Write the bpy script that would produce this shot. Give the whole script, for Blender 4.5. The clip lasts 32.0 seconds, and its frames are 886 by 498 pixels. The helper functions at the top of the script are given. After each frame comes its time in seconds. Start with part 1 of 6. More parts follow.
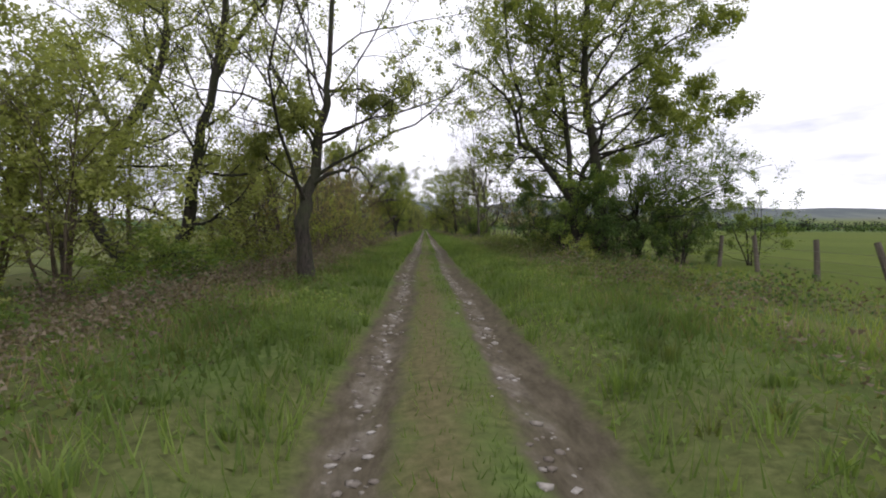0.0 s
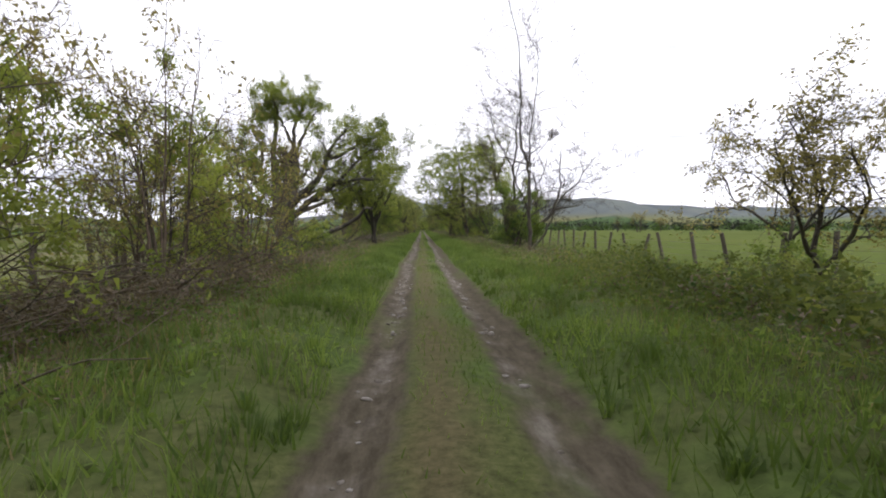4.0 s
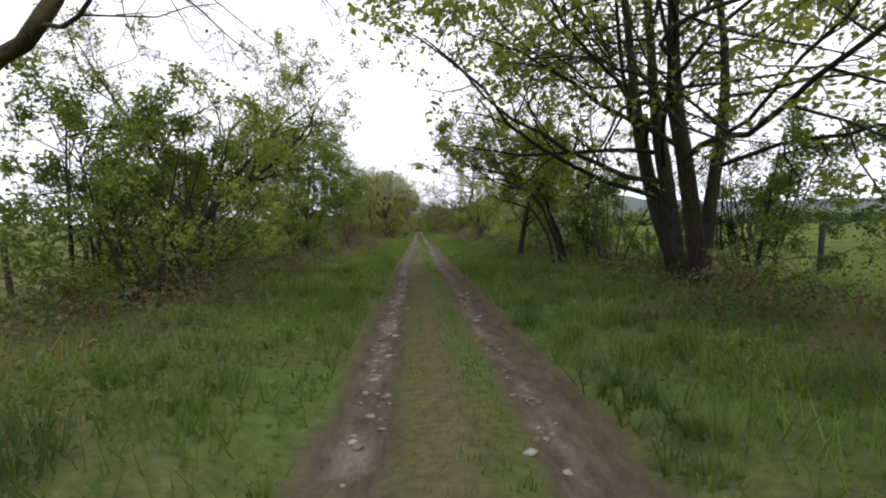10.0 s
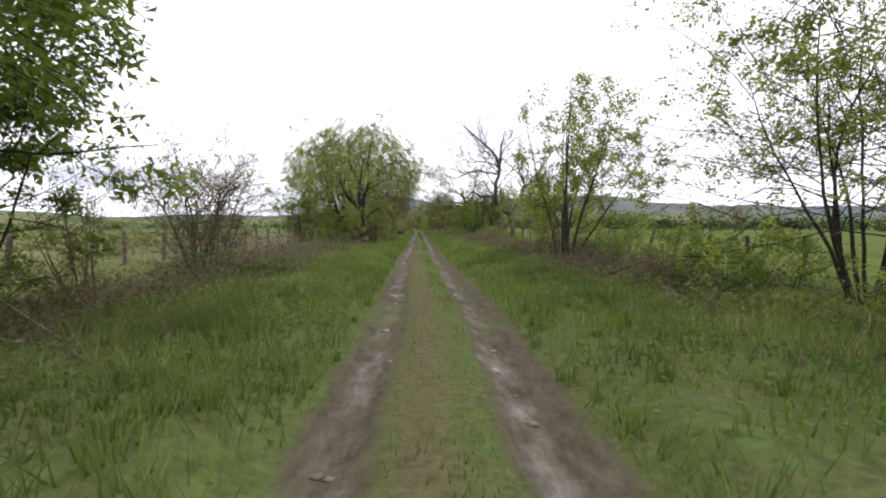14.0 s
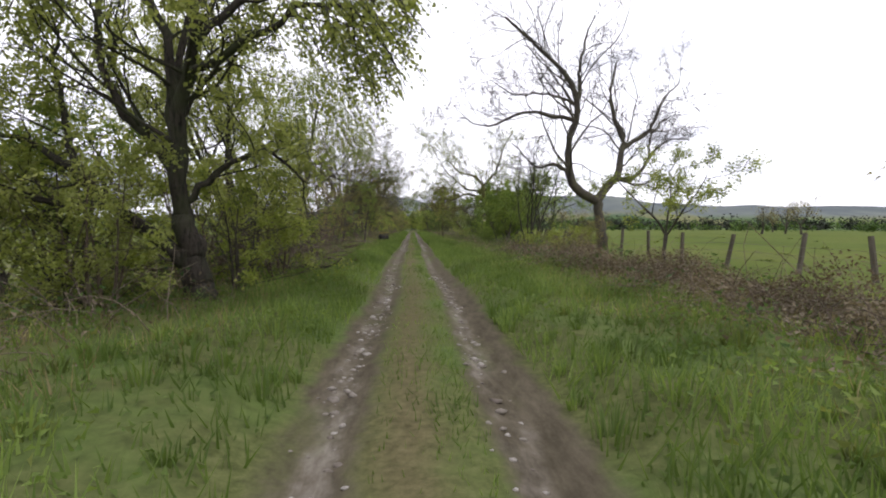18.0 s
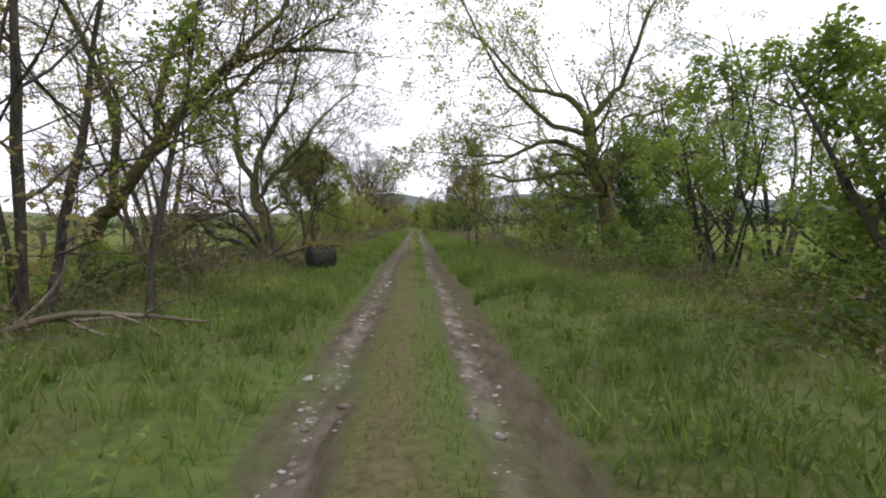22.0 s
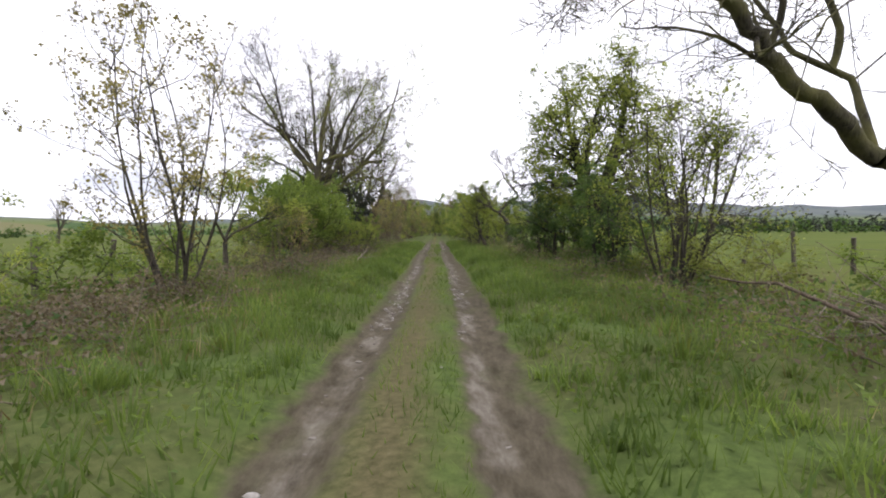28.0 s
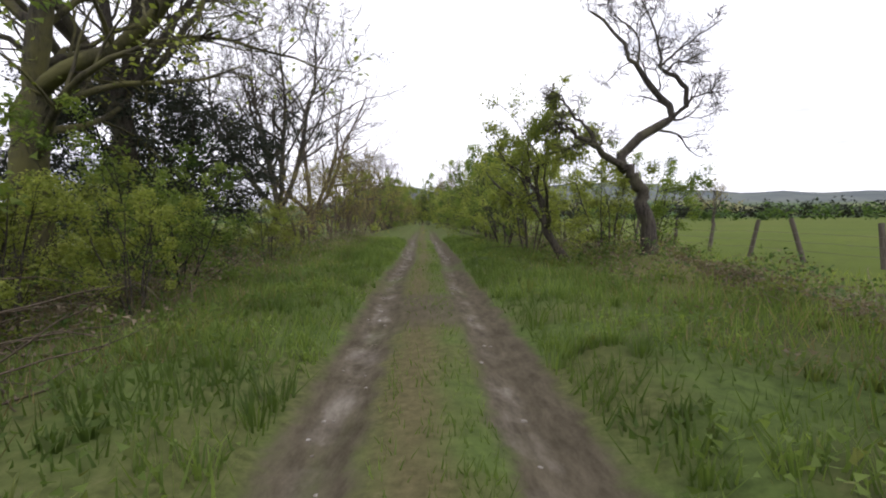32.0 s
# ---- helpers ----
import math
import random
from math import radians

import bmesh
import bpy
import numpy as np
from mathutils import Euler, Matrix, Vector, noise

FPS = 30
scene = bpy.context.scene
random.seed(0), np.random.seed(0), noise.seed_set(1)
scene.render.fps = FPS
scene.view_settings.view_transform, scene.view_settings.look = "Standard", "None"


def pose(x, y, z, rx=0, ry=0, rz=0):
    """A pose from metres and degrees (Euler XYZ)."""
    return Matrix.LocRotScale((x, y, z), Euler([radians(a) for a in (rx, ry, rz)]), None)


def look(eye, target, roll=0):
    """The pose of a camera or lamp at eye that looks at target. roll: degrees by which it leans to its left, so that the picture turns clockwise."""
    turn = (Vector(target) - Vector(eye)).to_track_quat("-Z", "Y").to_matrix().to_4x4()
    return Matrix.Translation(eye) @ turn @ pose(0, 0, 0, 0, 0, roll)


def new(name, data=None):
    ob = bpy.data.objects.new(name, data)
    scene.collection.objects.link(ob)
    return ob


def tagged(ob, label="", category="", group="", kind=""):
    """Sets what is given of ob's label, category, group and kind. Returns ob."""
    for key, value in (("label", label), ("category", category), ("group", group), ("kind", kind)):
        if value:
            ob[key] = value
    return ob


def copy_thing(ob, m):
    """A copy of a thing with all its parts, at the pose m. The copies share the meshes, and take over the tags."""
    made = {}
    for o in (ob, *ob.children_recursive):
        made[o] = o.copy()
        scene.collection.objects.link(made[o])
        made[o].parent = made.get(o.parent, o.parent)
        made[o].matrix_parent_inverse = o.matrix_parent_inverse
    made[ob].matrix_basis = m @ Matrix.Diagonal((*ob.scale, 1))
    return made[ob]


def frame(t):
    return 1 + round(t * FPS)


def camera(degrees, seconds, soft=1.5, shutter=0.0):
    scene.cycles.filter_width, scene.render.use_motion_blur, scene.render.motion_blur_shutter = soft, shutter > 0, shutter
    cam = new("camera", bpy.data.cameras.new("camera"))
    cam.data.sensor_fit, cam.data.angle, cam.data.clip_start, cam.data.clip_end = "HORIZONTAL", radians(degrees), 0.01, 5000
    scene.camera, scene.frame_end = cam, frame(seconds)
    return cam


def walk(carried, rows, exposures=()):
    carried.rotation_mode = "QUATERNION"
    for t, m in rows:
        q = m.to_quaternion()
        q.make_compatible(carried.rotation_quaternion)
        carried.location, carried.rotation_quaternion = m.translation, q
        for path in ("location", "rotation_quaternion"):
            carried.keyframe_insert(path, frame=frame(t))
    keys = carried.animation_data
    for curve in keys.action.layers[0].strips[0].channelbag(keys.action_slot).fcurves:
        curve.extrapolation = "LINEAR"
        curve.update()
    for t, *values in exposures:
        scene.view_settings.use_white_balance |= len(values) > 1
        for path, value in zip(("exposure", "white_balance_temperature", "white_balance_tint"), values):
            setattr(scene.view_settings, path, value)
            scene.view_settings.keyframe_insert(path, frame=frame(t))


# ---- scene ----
EXPOSURES = [(t, e + 0.12, 6200, 17) for t, e in ((0.0, 0.0), (2.0, 0.05), (3.0, 0.22), (6.0, 0.25), (9.0, 0.2), (10.5, 0.1), (12.0, 0.35), (15.0, 0.35), (19.0, 0.22), (21.0, 0.28), (22.0, 0.35), (24.0, 0.15), (26.0, 0.28), (28.0, 0.42), (29.0, 0.25), (30.0, 0.1), (32.0, 0.2))]
cam = camera(84.0, 32.0, soft=2.0)
walk(cam, [
    (0, pose(-0.21, 0.00, 1.52, 87.58, -0.04, -2.14)),
    (0.5, pose(-0.25, 3.12, 1.51, 87.43, -0.04, -2.03)),
    (1, pose(-0.30, 6.25, 1.51, 87.42, -0.05, -2.15)),
    (1.5, pose(-0.32, 9.35, 1.51, 87.26, -0.04, -2.65)),
    (2, pose(-0.33, 12.42, 1.51, 87.29, 0.11, -2.68)),
    (2.5, pose(-0.33, 15.50, 1.50, 87.19, 0.38, -2.71)),
    (3, pose(-0.30, 18.61, 1.49, 87.16, 0.35, -2.84)),
    (3.5, pose(-0.27, 21.72, 1.48, 87.54, 0.39, -2.74)),
    (4, pose(-0.25, 26.09, 1.49, 87.63, 0.22, -2.46)),
    (4.5, pose(-0.25, 31.25, 1.49, 87.76, 0.15, -2.24)),
    (5, pose(-0.27, 36.69, 1.50, 87.94, 0.14, -2.04)),
    (5.5, pose(-0.29, 41.93, 1.51, 88.19, 0.20, -1.84)),
    (6, pose(-0.30, 46.48, 1.51, 88.19, -0.04, -2.16)),
    (6.5, pose(-0.32, 50.97, 1.51, 87.99, -0.29, -2.14)),
    (7, pose(-0.34, 55.44, 1.51, 87.85, -0.14, -2.08)),
    (7.5, pose(-0.35, 59.77, 1.51, 87.85, -0.10, -2.04)),
    (8, pose(-0.34, 63.97, 1.51, 87.71, 0.09, -2.55)),
    (8.5, pose(-0.33, 67.99, 1.50, 87.59, 0.11, -2.56)),
    (9, pose(-0.30, 71.96, 1.50, 87.76, 0.35, -3.22)),
    (9.5, pose(-0.27, 75.95, 1.50, 87.71, 1.44, -3.08)),
    (10, pose(-0.24, 79.71, 1.49, 87.62, 1.35, -2.85)),
    (10.5, pose(-0.20, 83.17, 1.49, 87.64, 0.79, -2.39)),
    (11, pose(-0.16, 86.45, 1.49, 87.48, 0.65, -2.34)),
    (11.5, pose(-0.14, 89.75, 1.50, 87.46, 0.42, -2.23)),
    (12, pose(-0.12, 92.98, 1.51, 87.46, 0.36, -2.18)),
    (12.5, pose(-0.13, 96.15, 1.51, 86.75, 0.14, -2.14)),
    (13, pose(-0.15, 99.36, 1.50, 86.91, -0.43, -1.80)),
    (13.5, pose(-0.19, 102.59, 1.50, 87.02, -0.16, -2.29)),
    (14, pose(-0.23, 105.77, 1.50, 87.38, -0.03, -2.91)),
    (14.5, pose(-0.27, 108.94, 1.50, 87.40, 0.06, -3.00)),
    (15, pose(-0.31, 112.19, 1.49, 87.36, -0.29, -2.92)),
    (15.5, pose(-0.31, 115.41, 1.49, 86.99, -0.12, -3.10)),
    (16, pose(-0.30, 118.80, 1.49, 87.09, -0.12, -2.97)),
    (16.5, pose(-0.27, 122.32, 1.49, 87.17, -0.17, -2.95)),
    (17, pose(-0.23, 125.94, 1.50, 87.24, -0.29, -3.04)),
    (17.5, pose(-0.17, 129.64, 1.50, 87.29, -0.54, -3.24)),
    (18, pose(-0.11, 133.38, 1.50, 87.42, -0.03, -3.55)),
    (18.5, pose(-0.06, 137.21, 1.51, 87.50, 0.48, -3.90)),
    (19, pose(-0.03, 141.02, 1.51, 87.35, 0.28, -4.16)),
    (19.5, pose(0.01, 144.77, 1.52, 87.35, -0.36, -3.69)),
    (20, pose(0.05, 148.58, 1.51, 87.35, 0.07, -3.67)),
    (20.5, pose(0.09, 152.52, 1.51, 87.37, 0.48, -3.24)),
    (21, pose(0.11, 156.39, 1.51, 87.29, 0.31, -2.69)),
    (21.5, pose(0.11, 160.45, 1.50, 87.06, 0.39, -3.04)),
    (22, pose(0.10, 164.55, 1.49, 87.09, 0.39, -3.08)),
    (22.5, pose(0.10, 168.60, 1.49, 87.37, -0.39, -3.30)),
    (23, pose(0.09, 172.43, 1.50, 87.31, -0.51, -3.84)),
    (23.5, pose(0.09, 176.11, 1.50, 87.41, -1.01, -3.53)),
    (24, pose(0.09, 179.82, 1.50, 87.10, -0.21, -2.81)),
    (24.5, pose(0.09, 183.34, 1.51, 87.14, -0.07, -2.61)),
    (25, pose(0.11, 186.82, 1.51, 87.34, -0.33, -2.52)),
    (25.5, pose(0.11, 190.39, 1.51, 87.31, 0.20, -2.22)),
    (26, pose(0.11, 193.95, 1.51, 87.34, 0.06, -1.90)),
    (26.5, pose(0.12, 197.49, 1.50, 87.37, -0.06, -1.57)),
    (27, pose(0.12, 201.01, 1.50, 87.41, -0.20, -1.18)),
    (27.5, pose(0.12, 204.51, 1.51, 87.46, -0.43, -0.71)),
    (28, pose(0.11, 207.98, 1.51, 87.83, 0.37, -0.76)),
    (28.5, pose(0.06, 211.43, 1.50, 87.83, 0.15, -0.75)),
    (29, pose(0.01, 214.83, 1.50, 87.79, 0.41, -1.16)),
    (29.5, pose(-0.02, 218.09, 1.50, 87.82, 0.39, -1.37)),
    (30, pose(-0.04, 221.06, 1.50, 87.73, 0.49, -1.31)),
    (30.5, pose(-0.06, 223.68, 1.50, 87.27, 0.38, -1.59)),
    (31, pose(-0.10, 226.04, 1.51, 86.87, 0.64, -1.56)),
    (31.5, pose(-0.12, 228.21, 1.50, 87.05, 0.56, -1.92)),
    (32, pose(-0.11, 230.11, 1.49, 86.38, 0.63, -2.32)),
], exposures=EXPOSURES)


# ---- sky and sun ----
world = bpy.data.worlds.new("overcast_sky")
scene.world = world
world.use_nodes = True
wn, wl = world.node_tree.nodes, world.node_tree.links
wn.clear()
w_out = wn.new("ShaderNodeOutputWorld")
w_bg = wn.new("ShaderNodeBackground")
w_sky = wn.new("ShaderNodeTexSky")
w_sky.sky_type = "NISHITA"
w_sky.sun_disc = False
w_sky.sun_elevation = radians(48)
w_sky.sun_rotation = radians(-35)
w_sky.altitude = 150
w_scale = wn.new("ShaderNodeVectorMath")
w_scale.operation = "SCALE"
w_scale.inputs["Scale"].default_value = 0.10
w_tc = wn.new("ShaderNodeTexCoord")
w_map = wn.new("ShaderNodeMapping")
w_map.inputs["Scale"].default_value = (1.0, 1.0, 4.5)
w_noise = wn.new("ShaderNodeTexNoise")
w_noise.inputs["Scale"].default_value = 2.6
w_noise.inputs["Detail"].default_value = 7.0
w_noise.inputs["Roughness"].default_value = 0.55
w_ramp = wn.new("ShaderNodeValToRGB")
w_ramp.color_ramp.elements[0].position = 0.20
w_ramp.color_ramp.elements[0].color = (0.0, 0.0, 0.0, 1)
w_ramp.color_ramp.elements[1].position = 0.33
w_ramp.color_ramp.elements[1].color = (1, 1, 1, 1)
w_noise2 = wn.new("ShaderNodeTexNoise")
w_noise2.inputs["Scale"].default_value = 4.2
w_noise2.inputs["Detail"].default_value = 6.0
w_cloud = wn.new("ShaderNodeValToRGB")
w_cloud.color_ramp.elements[0].position = 0.36
w_cloud.color_ramp.elements[0].color = (0.66, 0.68, 0.73, 1)
w_cloud.color_ramp.elements[1].position = 0.56
w_cloud.color_ramp.elements[1].color = (1.18, 1.18, 1.20, 1)
w_mix = wn.new("ShaderNodeMix")
w_mix.data_type = "RGBA"
wl.new(w_tc.outputs["Generated"], w_map.inputs["Vector"])
wl.new(w_map.outputs["Vector"], w_noise.inputs["Vector"])
wl.new(w_map.outputs["Vector"], w_noise2.inputs["Vector"])
wl.new(w_noise.outputs["Fac"], w_ramp.inputs["Fac"])
w_sep = wn.new("ShaderNodeSeparateXYZ")
w_up = wn.new("ShaderNodeMath")
w_up.operation = "MULTIPLY_ADD"
w_up.inputs[1].default_value = 0.45
wl.new(w_tc.outputs["Generated"], w_sep.inputs["Vector"])
wl.new(w_sep.outputs["Z"], w_up.inputs[0])
wl.new(w_noise2.outputs["Fac"], w_up.inputs[2])
wl.new(w_up.outputs["Value"], w_cloud.inputs["Fac"])
wl.new(w_sky.outputs["Color"], w_scale.inputs[0])
wl.new(w_ramp.outputs["Color"], w_mix.inputs["Factor"])
wl.new(w_scale.outputs["Vector"], w_mix.inputs["A"])
wl.new(w_cloud.outputs["Color"], w_mix.inputs["B"])
wl.new(w_mix.outputs["Result"], w_bg.inputs["Color"])
w_bg.inputs["Strength"].default_value = 1.0
wl.new(w_bg.outputs["Background"], w_out.inputs["Surface"])

sun_data = bpy.data.lights.new("sun", "SUN")
sun_data.energy = 1.2
sun_data.angle = radians(14)
sun_data.color = (1.0, 0.95, 0.87)
sun = new("sun", sun_data)
sun.matrix_world = look((0, 0, 60), (-25, 38, 0))


# ---- materials ----
def mat(name, rough=0.9):
    m = bpy.data.materials.new(name)
    m.use_nodes = True
    m.node_tree.nodes["Principled BSDF"].inputs["Roughness"].default_value = rough
    m.node_tree.nodes["Principled BSDF"].inputs["Specular IOR Level"].default_value = 0.25
    return m


def nd(m, kind, **kw):
    n = m.node_tree.nodes.new("ShaderNode" + kind)
    for k, v in kw.items():
        n.inputs[k.replace("_", " ")].default_value = v
    return n


def ramp(m, fac, stops):
    r = m.node_tree.nodes.new("ShaderNodeValToRGB")
    while len(r.color_ramp.elements) < len(stops):
        r.color_ramp.elements.new(0.5)
    for e, (p, c) in zip(r.color_ramp.elements, stops):
        e.position, e.color = p, (*c, 1)
    m.node_tree.links.new(fac, r.inputs["Fac"])
    return r.outputs["Color"]


def mixc(m, fac, a, b, mode="MIX"):
    x = m.node_tree.nodes.new("ShaderNodeMix")
    x.data_type, x.blend_type = "RGBA", mode
    for key, v in (("Factor", fac), ("A", a), ("B", b)):
        if isinstance(v, (float, int)):
            x.inputs[key].default_value = v
        elif isinstance(v, tuple):
            x.inputs[key].default_value = (*v, 1)
        else:
            m.node_tree.links.new(v, x.inputs[key])
    return x.outputs["Result"]


def noisy(m, scale, detail=5.0, rough=0.6, stretch=None, coord="Object"):
    tc = m.node_tree.nodes.new("ShaderNodeTexCoord")
    v = tc.outputs[coord]
    if stretch:
        mp = m.node_tree.nodes.new("ShaderNodeMapping")
        mp.inputs["Scale"].default_value = stretch
        m.node_tree.links.new(v, mp.inputs["Vector"])
        v = mp.outputs["Vector"]
    n = nd(m, "TexNoise", Scale=scale, Detail=detail, Roughness=rough)
    m.node_tree.links.new(v, n.inputs["Vector"])
    return n.outputs["Fac"]


def bump(m, fac, strength, dist):
    b = nd(m, "Bump", Strength=strength, Distance=dist)
    m.node_tree.links.new(fac, b.inputs["Height"])
    m.node_tree.links.new(b.outputs["Normal"], m.node_tree.nodes["Principled BSDF"].inputs["Normal"])


def base(m, colour):
    m.node_tree.links.new(colour, m.node_tree.nodes["Principled BSDF"].inputs["Base Color"])


def bark_material(name, dark, light, moss, moss_amount):
    m = mat(name, 0.92)
    grain = noisy(m, 9.0, 6.0, 0.7, (1, 1, 0.25))
    patch = noisy(m, 1.3, 4.0)
    furrow = noisy(m, 26.0, 4.0, 0.65, (1, 1, 0.16))
    c = ramp(m, grain, [(0.3, dark), (0.7, light)])
    c = mixc(m, ramp(m, furrow, [(0.36, (1, 1, 1)), (0.52, (0, 0, 0))]), c, tuple(0.45 * v for v in dark))
    mask = ramp(m, patch, [(0.5 - moss_amount * 0.3, (0, 0, 0)), (0.72 - moss_amount * 0.3, (1, 1, 1))])
    base(m, mixc(m, mask, c, moss))
    bump(m, mixc(m, 0.5, grain, furrow), 1.0, 0.045)
    return m


def leaf_material(name, a, b, glow=0.45):
    m = mat(name, 0.6)
    m.node_tree.nodes["Principled BSDF"].inputs["Specular IOR Level"].default_value = 0.14
    nt = m.node_tree
    geo = nt.nodes.new("ShaderNodeNewGeometry")
    c = ramp(m, geo.outputs["Random Per Island"], [(0.0, a), (1.0, b)])
    big = noisy(m, 0.55, 2.0)
    c = mixc(m, ramp(m, big, [(0.35, (0, 0, 0)), (0.65, (1, 1, 1))]), c, tuple(0.72 * v for v in a))
    base(m, c)
    tr = nt.nodes.new("ShaderNodeBsdfTranslucent")
    bright = mixc(m, 1.0, c, (1.6, 1.6, 0.95), "MULTIPLY")
    nt.links.new(bright, tr.inputs["Color"])
    mx = nt.nodes.new("ShaderNodeMixShader")
    mx.inputs["Fac"].default_value = glow
    nt.links.new(nt.nodes["Principled BSDF"].outputs["BSDF"], mx.inputs[1])
    nt.links.new(tr.outputs["BSDF"], mx.inputs[2])
    nt.links.new(mx.outputs["Shader"], nt.nodes["Material Output"].inputs["Surface"])
    return m


BARK = bark_material("bark_grey", (0.028, 0.024, 0.02), (0.085, 0.074, 0.06), (0.075, 0.07, 0.042), 0.2)
BARK_OAK = bark_material("bark_old_oak", (0.022, 0.018, 0.015), (0.088, 0.076, 0.062), (0.10, 0.096, 0.075), 0.3)
BARK_MOSS = bark_material("bark_mossy", (0.025, 0.022, 0.016), (0.075, 0.067, 0.047), (0.098, 0.094, 0.034), 0.46)
BARK_DARK = bark_material("bark_dark", (0.018, 0.015, 0.012), (0.055, 0.047, 0.037), (0.036, 0.042, 0.02), 0.2)
BARK_BIRCH = bark_material("bark_birch", (0.05, 0.045, 0.038), (0.21, 0.195, 0.17), (0.04, 0.036, 0.03), 0.55)
TWIG = bark_material("twig_brown", (0.06, 0.043, 0.032), (0.17, 0.13, 0.095), (0.10, 0.085, 0.055), 0.3)
DEADWOOD = bark_material("dead_wood", (0.12, 0.10, 0.075), (0.40, 0.35, 0.28), (0.12, 0.10, 0.07), 0.4)
DRY_STEM = bark_material("dry_stems", (0.10, 0.078, 0.055), (0.27, 0.22, 0.16), (0.14, 0.12, 0.08), 0.3)
LEAF_SPRING = leaf_material("leaf_spring", (0.15, 0.19, 0.042), (0.31, 0.34, 0.088), 0.5)
LEAF_GREEN = leaf_material("leaf_green", (0.10, 0.155, 0.034), (0.235, 0.285, 0.07), 0.5)
LEAF_DARK = leaf_material("leaf_dark", (0.045, 0.085, 0.026), (0.115, 0.165, 0.05), 0.45)
LEAF_WILLOW = leaf_material("leaf_willow", (0.185, 0.215, 0.064), (0.345, 0.37, 0.125), 0.5)
LEAF_BUD = leaf_material("leaf_bud", (0.16, 0.14, 0.06), (0.30, 0.26, 0.105), 0.5)
LEAF_HOLLY = leaf_material("leaf_holly", (0.022, 0.030, 0.022), (0.055, 0.06, 0.045), 0.2)
LEAF_BRACKEN = leaf_material("dead_bracken", (0.10, 0.08, 0.055), (0.235, 0.195, 0.138), 0.3)
LEAF_RUST = leaf_material("dead_bramble", (0.085, 0.055, 0.042), (0.20, 0.135, 0.10), 0.3)
GRASS = leaf_material("grass_blades", (0.112, 0.163, 0.036), (0.245, 0.285, 0.078), 0.5)
GRASS_LUSH = leaf_material("lush_grass", (0.085, 0.134, 0.034), (0.185, 0.245, 0.068), 0.5)
GRASS_DRY = leaf_material("dry_grass", (0.17, 0.14, 0.07), (0.33, 0.28, 0.15), 0.35)
NETTLE = leaf_material("nettle_leaves", (0.08, 0.11, 0.032), (0.185, 0.20, 0.06), 0.45)

m = POST = mat("fence_post_wood", 0.9)
pg = noisy(m, 14.0, 5.0, 0.7, (1, 1, 0.12))
base(m, ramp(m, pg, [(0.3, (0.035, 0.03, 0.023)), (0.7, (0.12, 0.104, 0.08))]))
bump(m, pg, 0.6, 0.008)
m = WIRE = mat("fence_wire", 0.5)
m.node_tree.nodes["Principled BSDF"].inputs["Base Color"].default_value = (0.16, 0.15, 0.14, 1)
m.node_tree.nodes["Principled BSDF"].inputs["Metallic"].default_value = 0.7
m = STONE = mat("track_stone", 0.8)
geo = m.node_tree.nodes.new("ShaderNodeNewGeometry")
sc = ramp(m, geo.outputs["Random Per Island"], [(0.0, (0.12, 0.10, 0.085)), (0.6, (0.26, 0.24, 0.21)), (1.0, (0.50, 0.48, 0.45))])
base(m, mixc(m, noisy(m, 30.0), sc, (0.10, 0.085, 0.065)))
m = RUBBER = mat("old_rubber", 0.7)
base(m, ramp(m, noisy(m, 6.0), [(0.35, (0.012, 0.012, 0.012)), (0.75, (0.045, 0.042, 0.038))]))

# ground: trodden ruts, grass between and beside, fields further off
m = GROUND = mat("lane_ground", 0.95)
m.node_tree.nodes["Principled BSDF"].inputs["Specular IOR Level"].default_value = 0.03
nt = m.node_tree
tc = nt.nodes.new("ShaderNodeTexCoord")
sep = nt.nodes.new("ShaderNodeSeparateXYZ")
nt.links.new(tc.outputs["Object"], sep.inputs["Vector"])


def mth(op, a, b=None, c=None):
    n = nt.nodes.new("ShaderNodeMath")
    n.operation = op
    for i, v in enumerate((a, b, c)):
        if v is None:
            continue
        if isinstance(v, (int, float)):
            n.inputs[i].default_value = v
        else:
            nt.links.new(v, n.inputs[i])
    return n.outputs[0]


def smooth(v, lo, hi):
    n = nt.nodes.new("ShaderNodeMapRange")
    n.interpolation_type = "SMOOTHSTEP"
    nt.links.new(v, n.inputs["Value"])
    n.inputs["From Min"].default_value, n.inputs["From Max"].default_value = lo, hi
    return n.outputs["Result"]


edge = noisy(m, 1.7, 6.0, 0.65)
fine = noisy(m, 11.0, 6.0, 0.7)
wide = noisy(m, 0.16, 3.0)
swing = mth("ADD", mth("MULTIPLY", mth("SINE", mth("MULTIPLY", sep.outputs["Y"], 0.23)), 0.06), mth("MULTIPLY", mth("SINE", mth("ADD", mth("MULTIPLY", sep.outputs["Y"], 0.61), 1.0)), 0.035))
xw = mth("ADD", mth("SUBTRACT", sep.outputs["X"], swing), mth("MULTIPLY", mth("SUBTRACT", edge, 0.5), 0.45))
ax = mth("ABSOLUTE", xw)
grown = noisy(m, 0.55, 4.0, 0.6, (1.6, 0.5, 1))
lane_end = mth("SUBTRACT", 1.0, smooth(sep.outputs["Y"], 262.0, 305.0))


def band(at, core, edge_to):
    """A strip along the lane, full within core metres of its middle line and gone at edge_to."""
    return mth("SUBTRACT", 1.0, smooth(mth("ABSOLUTE", mth("SUBTRACT", xw, at)), core, edge_to))


